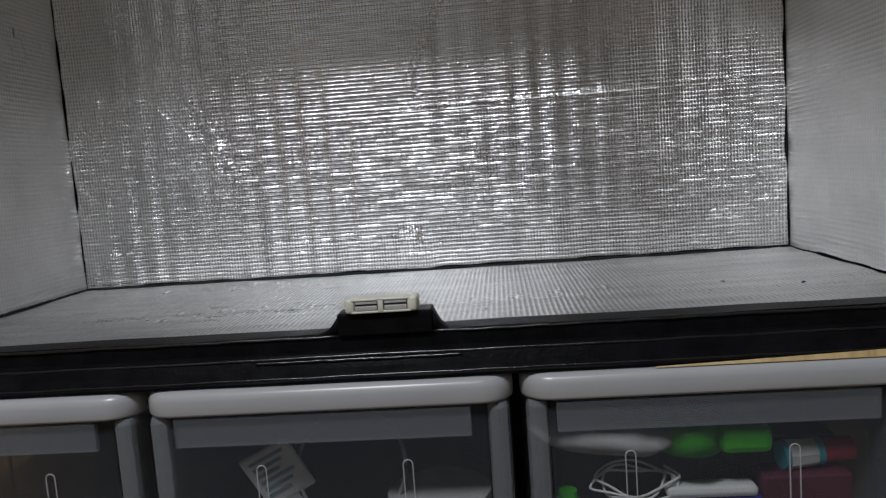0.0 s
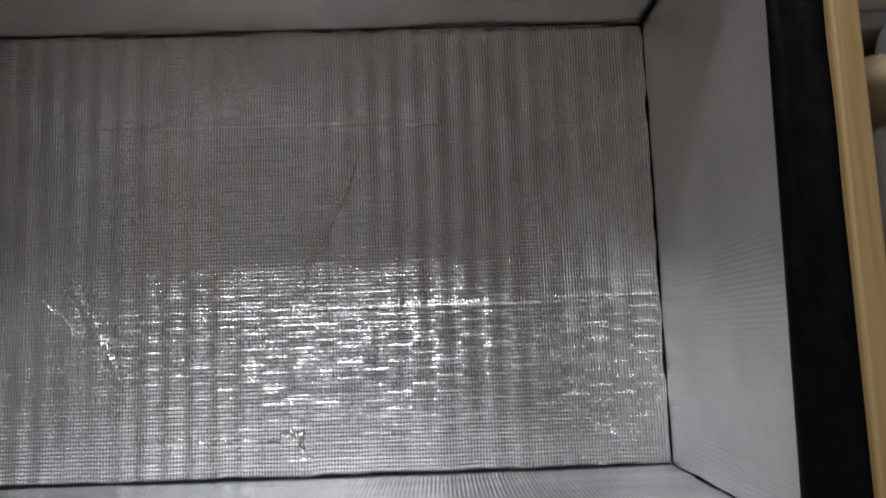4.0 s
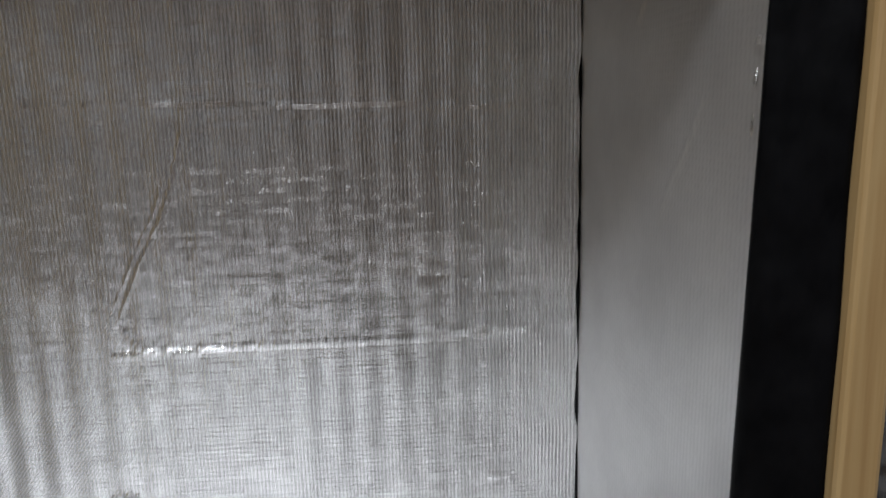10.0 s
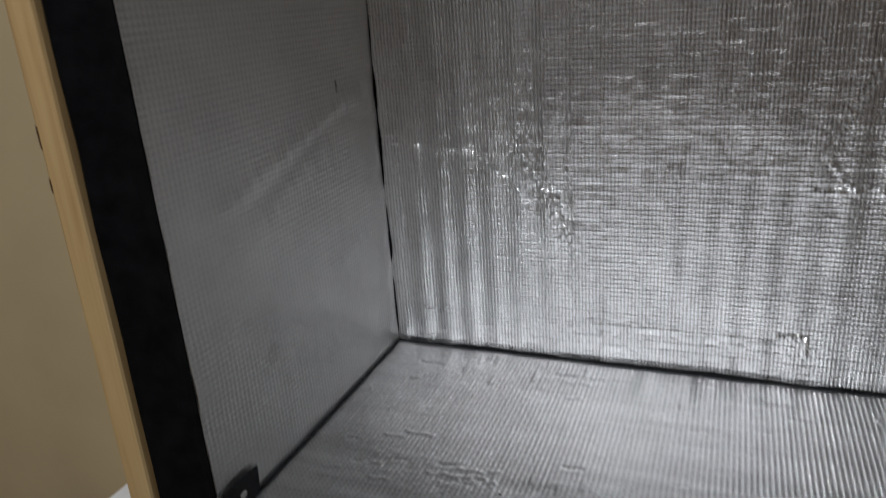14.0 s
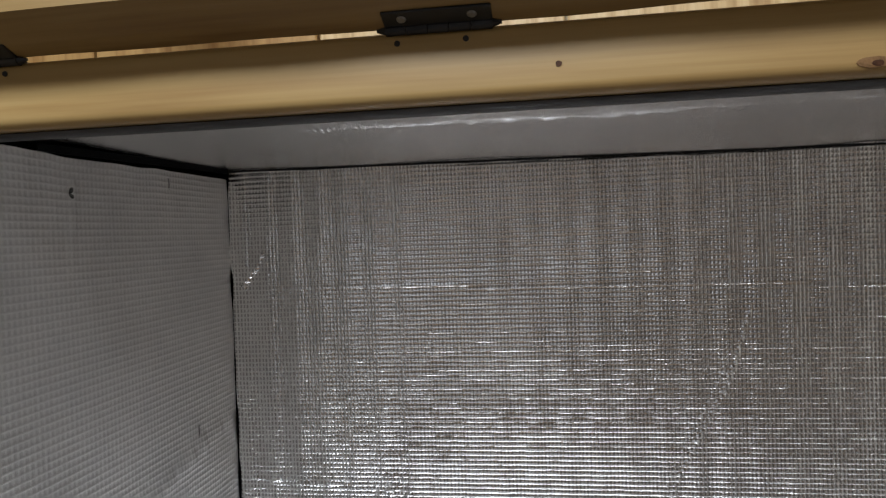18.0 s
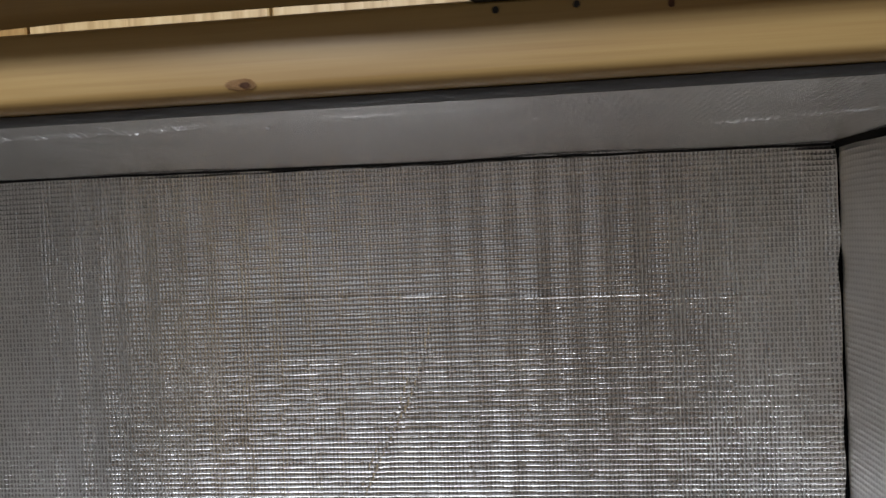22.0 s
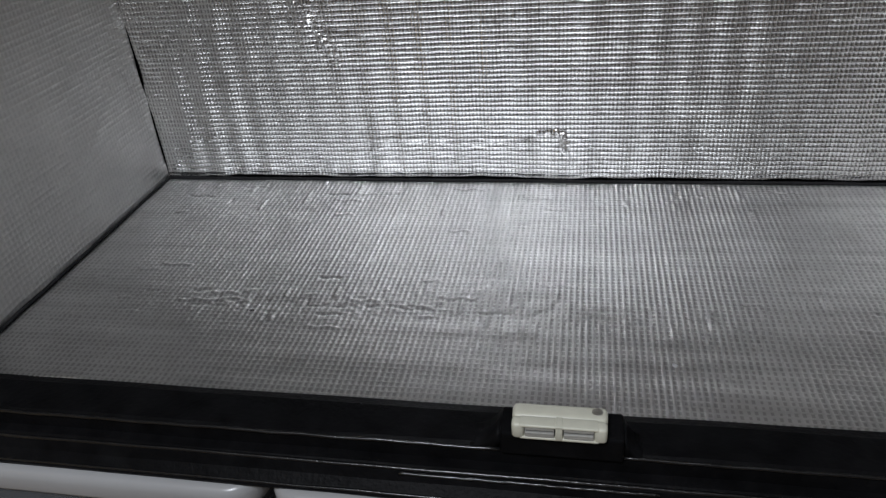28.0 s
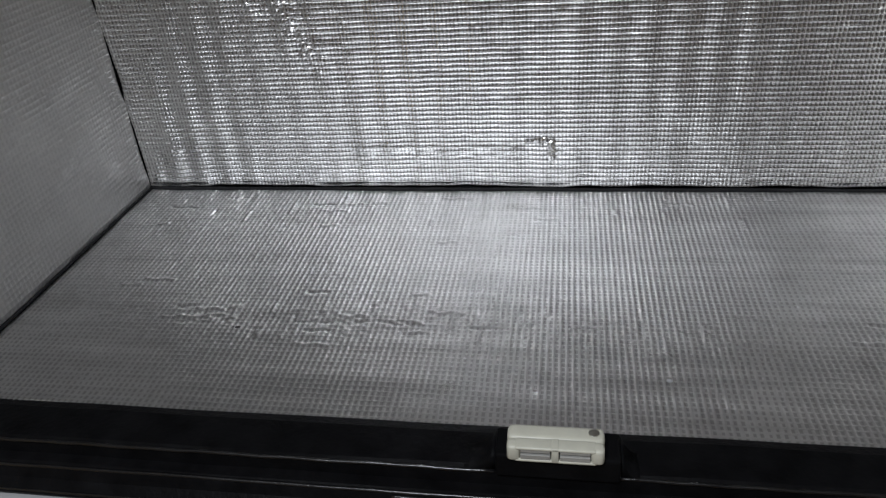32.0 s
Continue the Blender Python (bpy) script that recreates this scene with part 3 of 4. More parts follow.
sheet("back_sheet", FOIL_BACK, cab, axes((0.0010, D, 0.0028), (1, 0, 0), (0, 0, 1)), W - 0.002, H + 0.0030, back_lift, back_wear, 0.00059, 0.00030, 0.0012, BACK_PITCH, "creased silver foil weave with folds", 0.10)
sheet("floor_sheet", FOIL_FLOOR, cab, axes((0.0012, 0.0165, 0.0), (1, 0, 0), (0, 1, 0)), W - 0.0024, D - 0.0185, floor_lift, floor_wear, 0.00034, 0.00046, 0.0012, FLOOR_PITCH, "worn crumpled silver foil weave")
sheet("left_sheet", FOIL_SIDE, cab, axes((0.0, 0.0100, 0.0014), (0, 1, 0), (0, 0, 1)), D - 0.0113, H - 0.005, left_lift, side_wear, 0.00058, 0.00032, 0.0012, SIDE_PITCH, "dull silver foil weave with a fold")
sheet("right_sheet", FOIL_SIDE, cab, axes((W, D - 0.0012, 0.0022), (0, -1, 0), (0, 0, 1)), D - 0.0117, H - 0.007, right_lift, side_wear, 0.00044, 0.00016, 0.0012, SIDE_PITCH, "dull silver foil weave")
sheet("top_sheet", FOIL_TOP, cab, axes((0.003, D - 0.002, H + 0.0045), (1, 0, -0.0075), (0, -1, 0)), W - 0.006, D - 0.024, top_lift, top_wear, 0.00040, 0.00046, 0.0012, TOP_PITCH, "dull silver foil weave")


# ---- hinges, holes, knots ----
def hinge(x):
    bm = bmesh.new()
    for k in range(5):
        cyl(bm, (-0.0225 + 0.009 * k + 0.0002, 0, 0), (-0.0225 + 0.009 * (k + 1) - 0.0002, 0, 0), 0.0026, None, 12)
    for sx in (-1, 1):
        cyl(bm, (sx * 0.0223, 0, 0), (sx * 0.0262, 0, 0), 0.0021, 0.0008, 10)
    add_box(bm, -0.0225, 0.0225, 0.0, 0.012, -0.0012, 0.0002)
    ob = part("hinge", bm, BLACK_METAL, cab, "black steel butt hinge")
    ob.location = (x, YF - 0.0010, 0.5020)
    leaf = bmesh.new()
    add_box(leaf, -0.0225, 0.0225, -0.0014, 0.0002, 0.001, 0.0105, 0.0005)
    lf = part("leaf", leaf, BLACK_METAL, ob)
    lf.matrix_basis = pose(0, 0, 0.001, 66, 0, 0)
    for sx in (-0.0145, 0.0145):
        b2 = bmesh.new()
        cyl(b2, (sx, -0.0020, 0.0062), (sx, -0.0013, 0.0062), 0.0015, 0.0022, 14)
        sc = part("screw", b2, SCREW, ob, "dull zinc screw head")
        sc.matrix_basis = pose(0, 0, 0.001, 66, 0, 0)
    return ob


for x in (0.026, 0.2415, 0.5195, 0.7265):
    hinge(x)
for x in (0.011, 0.040, 0.2235, 0.2525, 0.505, 0.534, 0.7085, 0.7385):
    bm = bmesh.new()
    cyl(bm, (x, YF - 0.0004, 0.4965), (x, YF + 0.003, 0.4965), 0.0013, None, 10)
    part("screw_hole", bm, HOLE_AND_SLIT_DARK, cab, "old dark screw hole")


def knot(x, z, rx, rz, name="knot", mat=KNOT):
    bm = bmesh.new()
    n = 14
    ring = []
    for k in range(n):
        a = k * math.tau / n
        r = 1 + 0.18 * noise.noise(Vector((math.cos(a) * 2, math.sin(a) * 2, x * 30)))
        kz = z + rz * r * math.sin(a)
        ring.append(bm.verts.new((x + rx * r * math.cos(a), rail_y(kz) - 0.0003, kz)))
    bm.faces.new(ring[::-1])
    back = [bm.verts.new((v.co.x, v.co.y + 0.002, v.co.z)) for v in ring]
    for k in range(n):
        bm.faces.new((ring[k], ring[(k + 1) % n], back[(k + 1) % n], back[k]))
    part(name, bm, mat, cab, "dark round knot")


knot(0.615, 0.4975, 0.0036, 0.0032)
knot(0.290, 0.4835, 0.0013, 0.0012)
knot(0.4085, 0.4757, 0.0060, 0.0022, "knot", SWIRL)
knot(0.4100, 0.4753, 0.0022, 0.0012)
knot(0.567, 0.4945, 0.0012, 0.0016)

# ---- flap door, leaning back over the cabinet top ----
TILT = 66
door = new("door")
door.parent = cab
door["label"] = "flap door of pine with a clear pane, leaning back"
door.matrix_basis = Matrix.Translation((0, YF - 0.001, 0.5026)) @ pose(0, 0, 0, TILT, 0, 0)
T_D = 0.030
part("rail", sweep_x([(0.0, 0.0), (0.0, 0.010), (0.0004, 0.020), (0.0, T_D), (0.045, T_D), (0.045, 0.0)], -0.030, 0.7775, 0.004, 0.0009, 9.0), DOOR_EDGE_SHADED, door, "rough-sawn edge of the door rail, its downward shade in the tint")
part("rail", box(-0.030, 0.7775, 0.455, 0.500, 0.0, T_D, 0.0012), PINE_X, door)
part("stile", box(-0.030, 0.015, 0.0455, 0.4545, 0.0, T_D, 0.0012), PINE_Y, door)
part("stile", box(0.7325, 0.7775, 0.0455, 0.4545, 0.0, T_D, 0.0012), PINE_Y, door)
pane = part("pane", box(0.0155, 0.732, 0.046, 0.454, 0.009, 0.012), CLEAR_BAG, door, "clear plastic pane")
pane.visible_shadow = False

# ---- magnetic catch on the sill ----
CX = 0.3815
part("catch_block", box(0.3525, 0.4125, -0.0180, 0.0010, 0.0030, 0.0178, 0.0012), BLACK_TAPE, cab, "taped black packing under the catch")


def ramp_up(x0, x1):
    """Tape drawn from the sill up to the packing's top edge."""
    bm = bmesh.new()
    rings = []
    for k in range(6):
        f = k / 5
        z = 0.0042 + 0.0115 * f ** 2.2
        x = x0 + (x1 - x0) * f
        rings.append([bm.verts.new((x, y, zz)) for y, zz in ((-0.0152 + 0.0006 * f, 0.0020), (-0.0152 + 0.0006 * f, z), (0.0016, z - 0.0004), (0.0018, 0.0020))])
    for a, b in zip(rings, rings[1:]):
        for k in range(4):
            bm.faces.new((a[k], b[k], b[(k + 1) % 4], a[(k + 1) % 4]))
    bm.faces.new(rings[0])
    bm.faces.new(rings[-1][::-1])
    bmesh.ops.recalc_face_normals(bm, faces=bm.faces)
    return bm


for x0, x1 in ((0.3365, 0.3523), (0.4220, 0.4127)):
    part("tape_ramp", ramp_up(x0, x1), BLACK_TAPE, cab, "black tape stretched over the step", True)


def catch_body():
    """A cream housing with two windows in its front, rounded at the ends."""
    bm = bmesh.new()
    add_box(bm, -0.0230, 0.0230, -0.0040, 0.0058, 0.0, 0.0128, 0.0028, 3)
    add_box(bm, -0.0228, -0.0165, -0.0105, -0.0036, 0.0, 0.0127, 0.0022, 3)
    add_box(bm, 0.0165, 0.0228, -0.0105, -0.0036, 0.0, 0.0127, 0.0022, 3)
    add_box(bm, -0.0017, 0.0017, -0.0105, -0.0036, 0.0006, 0.0130, 0.0005)
    add_box(bm, -0.0190, 0.0190, -0.0105, -0.0036, 0.0102, 0.0127, 0.0010)
    add_box(bm, -0.0190, 0.0190, -0.0103, -0.0036, 0.0, 0.0020, 0.0006)
    for v in bm.verts:
        v.co.z *= 0.74
    return bm


catch = part("magnetic_catch", catch_body(), CREAM, cab, "cream plastic magnetic catch", True)
catch.location = (CX, -0.0110, 0.0179)
for cx in (-0.0093, 0.0093):
    part("magnet_plate", box(cx - 0.0070, cx + 0.0070, -0.0102, -0.0040, 0.0017, 0.0045, 0.0003), ZINC, catch, "dull steel plate")
    part("magnet_plate", box(cx - 0.0070, cx + 0.0070, -0.0099, -0.0040, 0.0058, 0.0073, 0.0002), ZINC, catch, "dull steel plate")
    part("magnet", box(cx - 0.0068, cx + 0.0068, -0.0080, -0.0040, 0.0046, 0.0057), BLACK_METAL, catch, "dark magnet")
bm = bmesh.new()
cyl(bm, (0.0180, 0.0015, 0.0090), (0.0180, 0.0015, 0.0098), 0.0030, 0.0024, 16)
part("screw", bm, STEEL, catch, "dull zinc screw head")


# strips and scraps of tape
def strip(name, pts, width, up, mat, label, thick=0.0005):
    """A flat strip of tape laid along places, its width along up."""
    bm = bmesh.new()
    up = Vector(up)
    rings = []
    for i, p in enumerate(pts):
        p = Vector(p)
        d = (Vector(pts[min(i + 1, len(pts) - 1)]) - Vector(pts[max(i - 1, 0)])).normalized()
        w = (up - d * up.dot(d)).normalized()
        n = d.cross(w) * thick
        wd = width * (1 + 0.25 * noise.noise(p * 40))
        rings.append([bm.verts.new(p + w * wd / 2 + n), bm.verts.new(p - w * wd / 2 + n), bm.verts.new(p - w * wd / 2 - n), bm.verts.new(p + w * wd / 2 - n)])
    for a, b in zip(rings, rings[1:]):
        for k in range(4):
            bm.faces.new((a[k], a[(k + 1) % 4], b[(k + 1) % 4], b[k]))
    bm.faces.new(rings[0][::-1])
    bm.faces.new(rings[-1])
    bmesh.ops.recalc_face_normals(bm, faces=bm.faces)
    return part(name, bm, mat, cab, label)


strip("seam_tape", [(0.7475, 0.297 - 0.03 * k, 0.4712 - 0.0001 * k + 0.0006 * math.sin(k * 1.7)) for k in range(9)], 0.0055, (0, 0, 1), BLACK_TAPE, "black tape along the seam")
strip("seam_tape", [(0.0025, 0.297 - 0.03 * k, 0.4775 - 0.0006 * k) for k in range(9)], 0.0045, (0, 0, 1), BLACK_TAPE, "black tape along the seam")
strip("tape_patch", [(0.7470, 0.062, 0.4705), (0.7470, 0.052, 0.4690), (0.7470, 0.036, 0.4685), (0.7470, 0.022, 0.4690)], 0.0085, (0, 0, 1), BLACK_TAPE, "ragged scrap of black tape")
strip("tape_patch", [(0.0026, 0.014, 0.0115), (0.0028, 0.026, 0.0120), (0.0028, 0.038, 0.0115), (0.0030, 0.050, 0.0105)], 0.0235, (0, 0, 1), BLACK_FOAM, "ragged dark hole in the foil with torn edge")
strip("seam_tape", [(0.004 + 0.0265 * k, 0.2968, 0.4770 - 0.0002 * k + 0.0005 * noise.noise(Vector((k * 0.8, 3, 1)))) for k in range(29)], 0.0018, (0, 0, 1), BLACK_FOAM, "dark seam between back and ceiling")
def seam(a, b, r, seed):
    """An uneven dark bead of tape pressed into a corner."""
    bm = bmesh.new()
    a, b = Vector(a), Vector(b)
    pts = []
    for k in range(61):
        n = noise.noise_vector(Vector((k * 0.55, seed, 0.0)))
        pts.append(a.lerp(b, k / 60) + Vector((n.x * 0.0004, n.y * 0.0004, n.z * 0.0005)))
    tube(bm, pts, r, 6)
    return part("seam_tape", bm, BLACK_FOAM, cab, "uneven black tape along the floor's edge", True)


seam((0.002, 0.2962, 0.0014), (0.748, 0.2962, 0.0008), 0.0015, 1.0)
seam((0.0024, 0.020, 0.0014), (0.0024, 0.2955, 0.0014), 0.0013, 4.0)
spot_at = [(0.7472, 0.0135, 0.386, 0.0026, 0.0010), (0.7472, 0.0140, 0.371, 0.0012, 0.0028), (0.7472, 0.0148, 0.352, 0.0009, 0.0036), (0.0050, 0.030, 0.0125, 0.0035, 0.0028)]
for k, (x, y, z, ry, rz) in enumerate(spot_at):
    bm = bmesh.new()
    bmesh.ops.create_icosphere(bm, subdivisions=2, radius=1)
    for v in bm.verts:
        n = 1 + 0.5 * noise.noise(v.co * 2 + Vector((k, 0, 0)))
        v.co = Vector((x + 0.0006 * v.co.x * n, y + ry * v.co.y * n, z + rz * v.co.z * n))
    part("foil_scrap", bm, FOIL_TOP, cab, "torn bright scrap of foil")
# layers of tape over the sill
# shiny folds of the tape along the sill's steps
for x0, x1, y, z, r in ((0.0, 0.352, -0.0151, 0.0030, 0.0011), (0.411, 0.760, -0.0150, 0.0031, 0.0010), (-0.020, 0.765, -0.0229, -0.0079, 0.0011), (0.300, 0.430, -0.0247, -0.0098, 0.0010), (0.02, 0.74, -0.0311, -0.0184, 0.0008)):
    bm = bmesh.new()
    tube(bm, [(x0 + (x1 - x0) * k / 60, y + 0.0004 * noise.noise(Vector((k * 0.4, y * 900, 1))), z + 0.0005 * noise.noise(Vector((k * 0.4, y * 900, 5)))) for k in range(61)], r, 8)
    part("tape_fold", bm, GLOSS_TAPE, cab, "shiny fold of black tape", True)
# bare wood where the tape ends short of the board's lower edge
bm = bmesh.new()
ends = []
for x, h in ((0.545, 0.0004), (0.62, 0.0024), (0.70, 0.0048), (0.772, 0.0068)):
    ends.append([bm.verts.new((x, y, z)) for y, z in ((-0.0334, -0.0222), (-0.0326, -0.0222), (-0.0326, -0.0222 + h), (-0.0334, -0.0222 + h))])
for a, b in zip(ends, ends[1:]):
    for k in range(4):
        bm.faces.new((a[k], b[k], b[(k + 1) % 4], a[(k + 1) % 4]))
bm.faces.new(ends[0])
bm.faces.new(ends[-1][::-1])
bmesh.ops.recalc_face_normals(bm, faces=bm.faces)
part("bare_strip", bm, PANEL_PALE, cab, "bare pine edge below the tape")
# bare wood at the sill's ends
part("sill_end", box(-0.0355, -0.012, -0.0140, 0.0040, 0.0030, 0.0062, 0.001), PINE_X, cab, "bare splintered pine end")
part("sill_end", box(0.7590, 0.7790, 0.0010, 0.0090, 0.0010, 0.0058, 0.001), WALL_TAN, cab, "pale torn paper scrap under the tape")
part("rail_end", box(0.7728, 0.8005, -0.0215, -0.0102, -0.0222, -0.0148, 0.0008), PINE_X, cab, "bare pine end of the bottom board")


# splits in the side board
for z, h in ((0.2714, 0.0065), (0.2437, 0.0040)):
    bm = bmesh.new()
    add_box(bm, -0.0552, -0.0546, YF - 0.0003, YF + 0.002, z - h, z + h)
    part("crack", bm, KNOT, cab, "short dark split in the wood")
# marks and stains on the lining
def spot(name, p, ex, ey, rx, ry, mat, label, seed):
    bm = bmesh.new()
    ex, ey, p = Vector(ex), Vector(ey), Vector(p)
    ring = [bm.verts.new(p + ex * rx * (1 + 0.5 * noise.noise(Vector((k * 0.9, seed, 0)))) * math.cos(k * math.tau / 12) + ey * ry * (1 + 0.5 * noise.noise(Vector((k * 0.9, seed, 4)))) * math.sin(k * math.tau / 12)) for k in range(12)]
    bm.faces.new(ring)
    bmesh.ops.solidify(bm, geom=bm.faces[:], thickness=0.0004)
    return part(name, bm, mat, cab, label)


STAIN = clear("thin_brown_stain", (0.24, 0.19, 0.11), 0.5, 0.06)
SOOT = clear("thin_dark_scuff", (0.03, 0.03, 0.03), 0.5, 0.55)
LX, LZ = (0, 1, 0), (0, 0, 1)
spot("mark", (float(left_lift(0.0765, 0.446)) + 0.0004, 0.0870, 0.4485), LX, LZ, 0.0030, 0.0036, SOOT, "small dark puncture", 1)
spot("mark", (float(left_lift(0.1905, 0.459)) + 0.0004, 0.2010, 0.4610), LX, LZ, 0.0010, 0.0050, SOOT, "thin dark scratch", 2)
spot("mark", (float(left_lift(0.2195, 0.264)) + 0.0004, 0.2300, 0.2660), LX, LZ, 0.0013, 0.0055, SOOT, "short dark scratch", 3)
spot("mark", (float(left_lift(0.0825, 0.088)) + 0.0005, 0.0930, 0.0900), LX, LZ, 0.0085, 0.0080, STAIN, "faint brown stain", 4)
spot("mark", (0.345, 0.266, float(floor_lift(0.343, 0.2495)) + 0.0005), (1, 0, 0), (0, 1, 0), 0.0100, 0.0050, STAIN, "faint brown stain", 5)
spot("mark", (0.319, 0.047, float(floor_lift(0.317, 0.0305)) + 0.0005), (1, 0, 0), (0, 1, 0), 0.0060, 0.0030, STAIN, "faint brown stain", 6)
spot("mark", (0.170, 0.095, float(floor_lift(0.168, 0.0785)) + 0.0004), (1, 0, 0), (0, 1, 0), 0.0030, 0.0012, SOOT, "small dark scratch", 7)
for k, (x, y) in enumerate(((0.6815, 0.094), (0.629, 0.116), (0.4441, 0.0606))):
    bm = bmesh.new()
    bmesh.ops.create_icosphere(bm, subdivisions=1, radius=0.0016, matrix=pose(x, y, float(floor_lift(x - 0.002, y - 0.0165)) + 0.0008) @ Matrix.Diagonal((1.2, 1, 0.7, 1)))
    tagged(part("crumb", bm, WHITE_PLASTIC if k else SOOT), "tiny crumb of debris on the foil floor", "crumb", "crumbs on the cabinet floor")

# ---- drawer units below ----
# Unseen board, added to stand in for the shade between the towers
backing = thing("slit_shade_board", "unseen dark board added to darken the slits between the drawer towers", "board", (0.35, 0.290, Z0))
part("board", box(-0.360, 0.43, 0.0, 0.008, 0.0, 0.830, 0.001), HOLE_AND_SLIT_DARK, backing)
TOPZ = -0.0226


def rim_profile(x0, x1, y0, y1, r, n=6):
    """A rounded oblong as places round it."""
    out = []
    for cx, cy, a0 in ((x1 - r, y0 + r, -90), (x1 - r, y1 - r, 0), (x0 + r, y1 - r, 90), (x0 + r, y0 + r, 180)):
        for k in range(n + 1):
            a = radians(a0 + 90 * k / n)
            out.append((cx + r * math.cos(a), cy + r * math.sin(a)))
    return out


def stack(levels):
    """A solid from rounded oblongs, one above the other: (z, x0, x1, y0, y1, r)."""
    bm = bmesh.new()
    rings = [[bm.verts.new((x, y, z)) for x, y in rim_profile(x0, x1, y0, y1, r)] for z, x0, x1, y0, y1, r in levels]
    for a, b in zip(rings, rings[1:]):
        for k in range(len(a)):
            bm.faces.new((a[k], a[(k + 1) % len(a)], b[(k + 1) % len(a)], b[k]))
    bm.faces.new(rings[0][::-1])
    bm.faces.new(rings[-1])
    bmesh.ops.recalc_face_normals(bm, faces=bm.faces)
    return bm


SHELL = clear("milky_shell_plastic", (0.27, 0.285, 0.305), 0.35, 0.42)
DRAWER_CLEAR = clear("smoky_clear_drawer", (0.040, 0.045, 0.052), 0.2, 0.30)
DRAWER_BAND = clear("frosted_drawer_band", (0.13, 0.14, 0.155), 0.3, 0.42)
RIB = plain("white_moulded_rib", (0.34, 0.345, 0.36), 0.35, var=0.03, relief=0.0)
DEEP = 0.30
WIDE = 0.2345


def drawer_unit(x, label, ribs):
    """A tower of clear drawers in a white and milky shell, its front at y = 0 and its top at z = 0."""
    u = thing("drawer_unit", label, "drawer unit", (x, -0.0370, TOPZ), "drawer units under the cabinet")
    high = -TOPZ + 0.86 - 0.0452
    lid = stack([(-0.0155, 0.0006, WIDE - 0.0006, 0.0004, DEEP, 0.020), (-0.0140, 0.0, WIDE, 0.0, DEEP + 0.0006, 0.020), (-0.0060, 0.0, WIDE, 0.0, DEEP + 0.0006, 0.020),
                 (-0.0025, 0.0010, WIDE - 0.0010, 0.0010, DEEP, 0.019), (-0.0007, 0.0032, WIDE - 0.0032, 0.0032, DEEP - 0.002, 0.017), (0.0, 0.0065, WIDE - 0.0065, 0.0065, DEEP - 0.006, 0.014)])
    part("lid", lid, WHITE_PLASTIC, u, "glossy white rounded lid", True)
    base = -0.8374
    for x0, x1 in ((0.0030, 0.0165), (WIDE - 0.0165, WIDE - 0.0030)):
        part("shell_side", box(x0, x1, 0.0040, DEEP - 0.004, base, -0.0156, 0.005), SHELL, u)
    part("shell_back", box(0.0192, WIDE - 0.0192, DEEP - 0.010, DEEP - 0.005, base, -0.0156), SHELL, u)
    part("shell_base", box(0.0192, WIDE - 0.0192, 0.008, DEEP - 0.011, base, base + 0.008), SHELL, u)
    step = (0.8374 - 0.0156 - 0.010) / 8
    for k in range(8):
        z1 = -0.0166 - step * k
        z0 = z1 - step + 0.003
        d = part("drawer", box(0.0168, WIDE - 0.0168, 0.0062, 0.0080, z0, z1 - 0.0005, 0.0006, 1), DRAWER_CLEAR, u, "smoky clear drawer front")
        d.visible_shadow = False
        part("drawer_floor", box(0.0205, WIDE - 0.0205, 0.0085, DEEP - 0.016, z0, z0 + 0.002), SHELL, d)
        part("drawer_band", box(0.0210, WIDE - 0.0265, 0.0018, 0.0058, z1 - 0.0195, z1 - 0.0008, 0.0006), DRAWER_BAND, d, "frosted pull band").visible_shadow = False
        for xr in ribs:
            rib = bmesh.new()
            zt = z1 - 0.0340
            arch = [(xr - 0.0030, 0.0054, z0 + 0.012), (xr - 0.0030, 0.0054, zt - 0.003)] + [(xr - 0.0030 * math.cos(a), 0.0054, zt - 0.003 + 0.0030 * math.sin(a)) for a in (0.5, 1.0, 1.57, 2.1, 2.6)] + [(xr + 0.0030, 0.0054, zt - 0.003), (xr + 0.0030, 0.0054, z0 + 0.012)]
            tube(rib, arch, 0.00042, 6)
            part("rib", rib, RIB, d)
    return u


for x, lab, ribs in (
    (-0.0130, "white-topped drawer tower with smoky clear empty drawers", (0.0790, 0.1720)),
    (0.2256, "white-topped drawer tower holding a small paper packet", (0.0735, 0.1667)),
    (0.4643, "white-topped drawer tower full of coloured odds and ends", (0.0640, 0.1600))):
    drawer_unit(x, lab, ribs)
STEP = (0.8374 - 0.0156 - 0.010) / 8
BED = TOPZ - 0.0166 - STEP + 0.003 + 0.002  # the top drawers' floors

# ---- things in the drawers ----
GREEN = plain("green_plastic", (0.06, 0.44, 0.03), 0.35, var=0.1, relief=0.0)
RED = plain("red_plastic", (0.42, 0.04, 0.06), 0.35, var=0.1, relief=0.0)
TEAL = plain("teal_print", (0.05, 0.36, 0.46), 0.4, var=0.1, relief=0.0)
TEAL_DULL = plain("faded_blue_print", (0.22, 0.33, 0.38), 0.5, var=0.2, relief=0.0)
BLUE = plain("blue_plastic", (0.03, 0.04, 0.30), 0.35, var=0.1, relief=0.0)
PAPER = plain("white_paper", (0.70, 0.70, 0.68), 0.7, var=0.05, relief=0.0002)
GREY_CLOTH = plain("grey_white_cloth", (0.46, 0.46, 0.45), 0.9, var=0.15, scale=60, relief=0.0006)
DARK_BOX = plain("dark_cardboard", (0.03, 0.03, 0.035), 0.7, var=0.3, relief=0.0003)
MAROON = plain("maroon_plastic", (0.10, 0.02, 0.035), 0.45, var=0.2, relief=0.0)
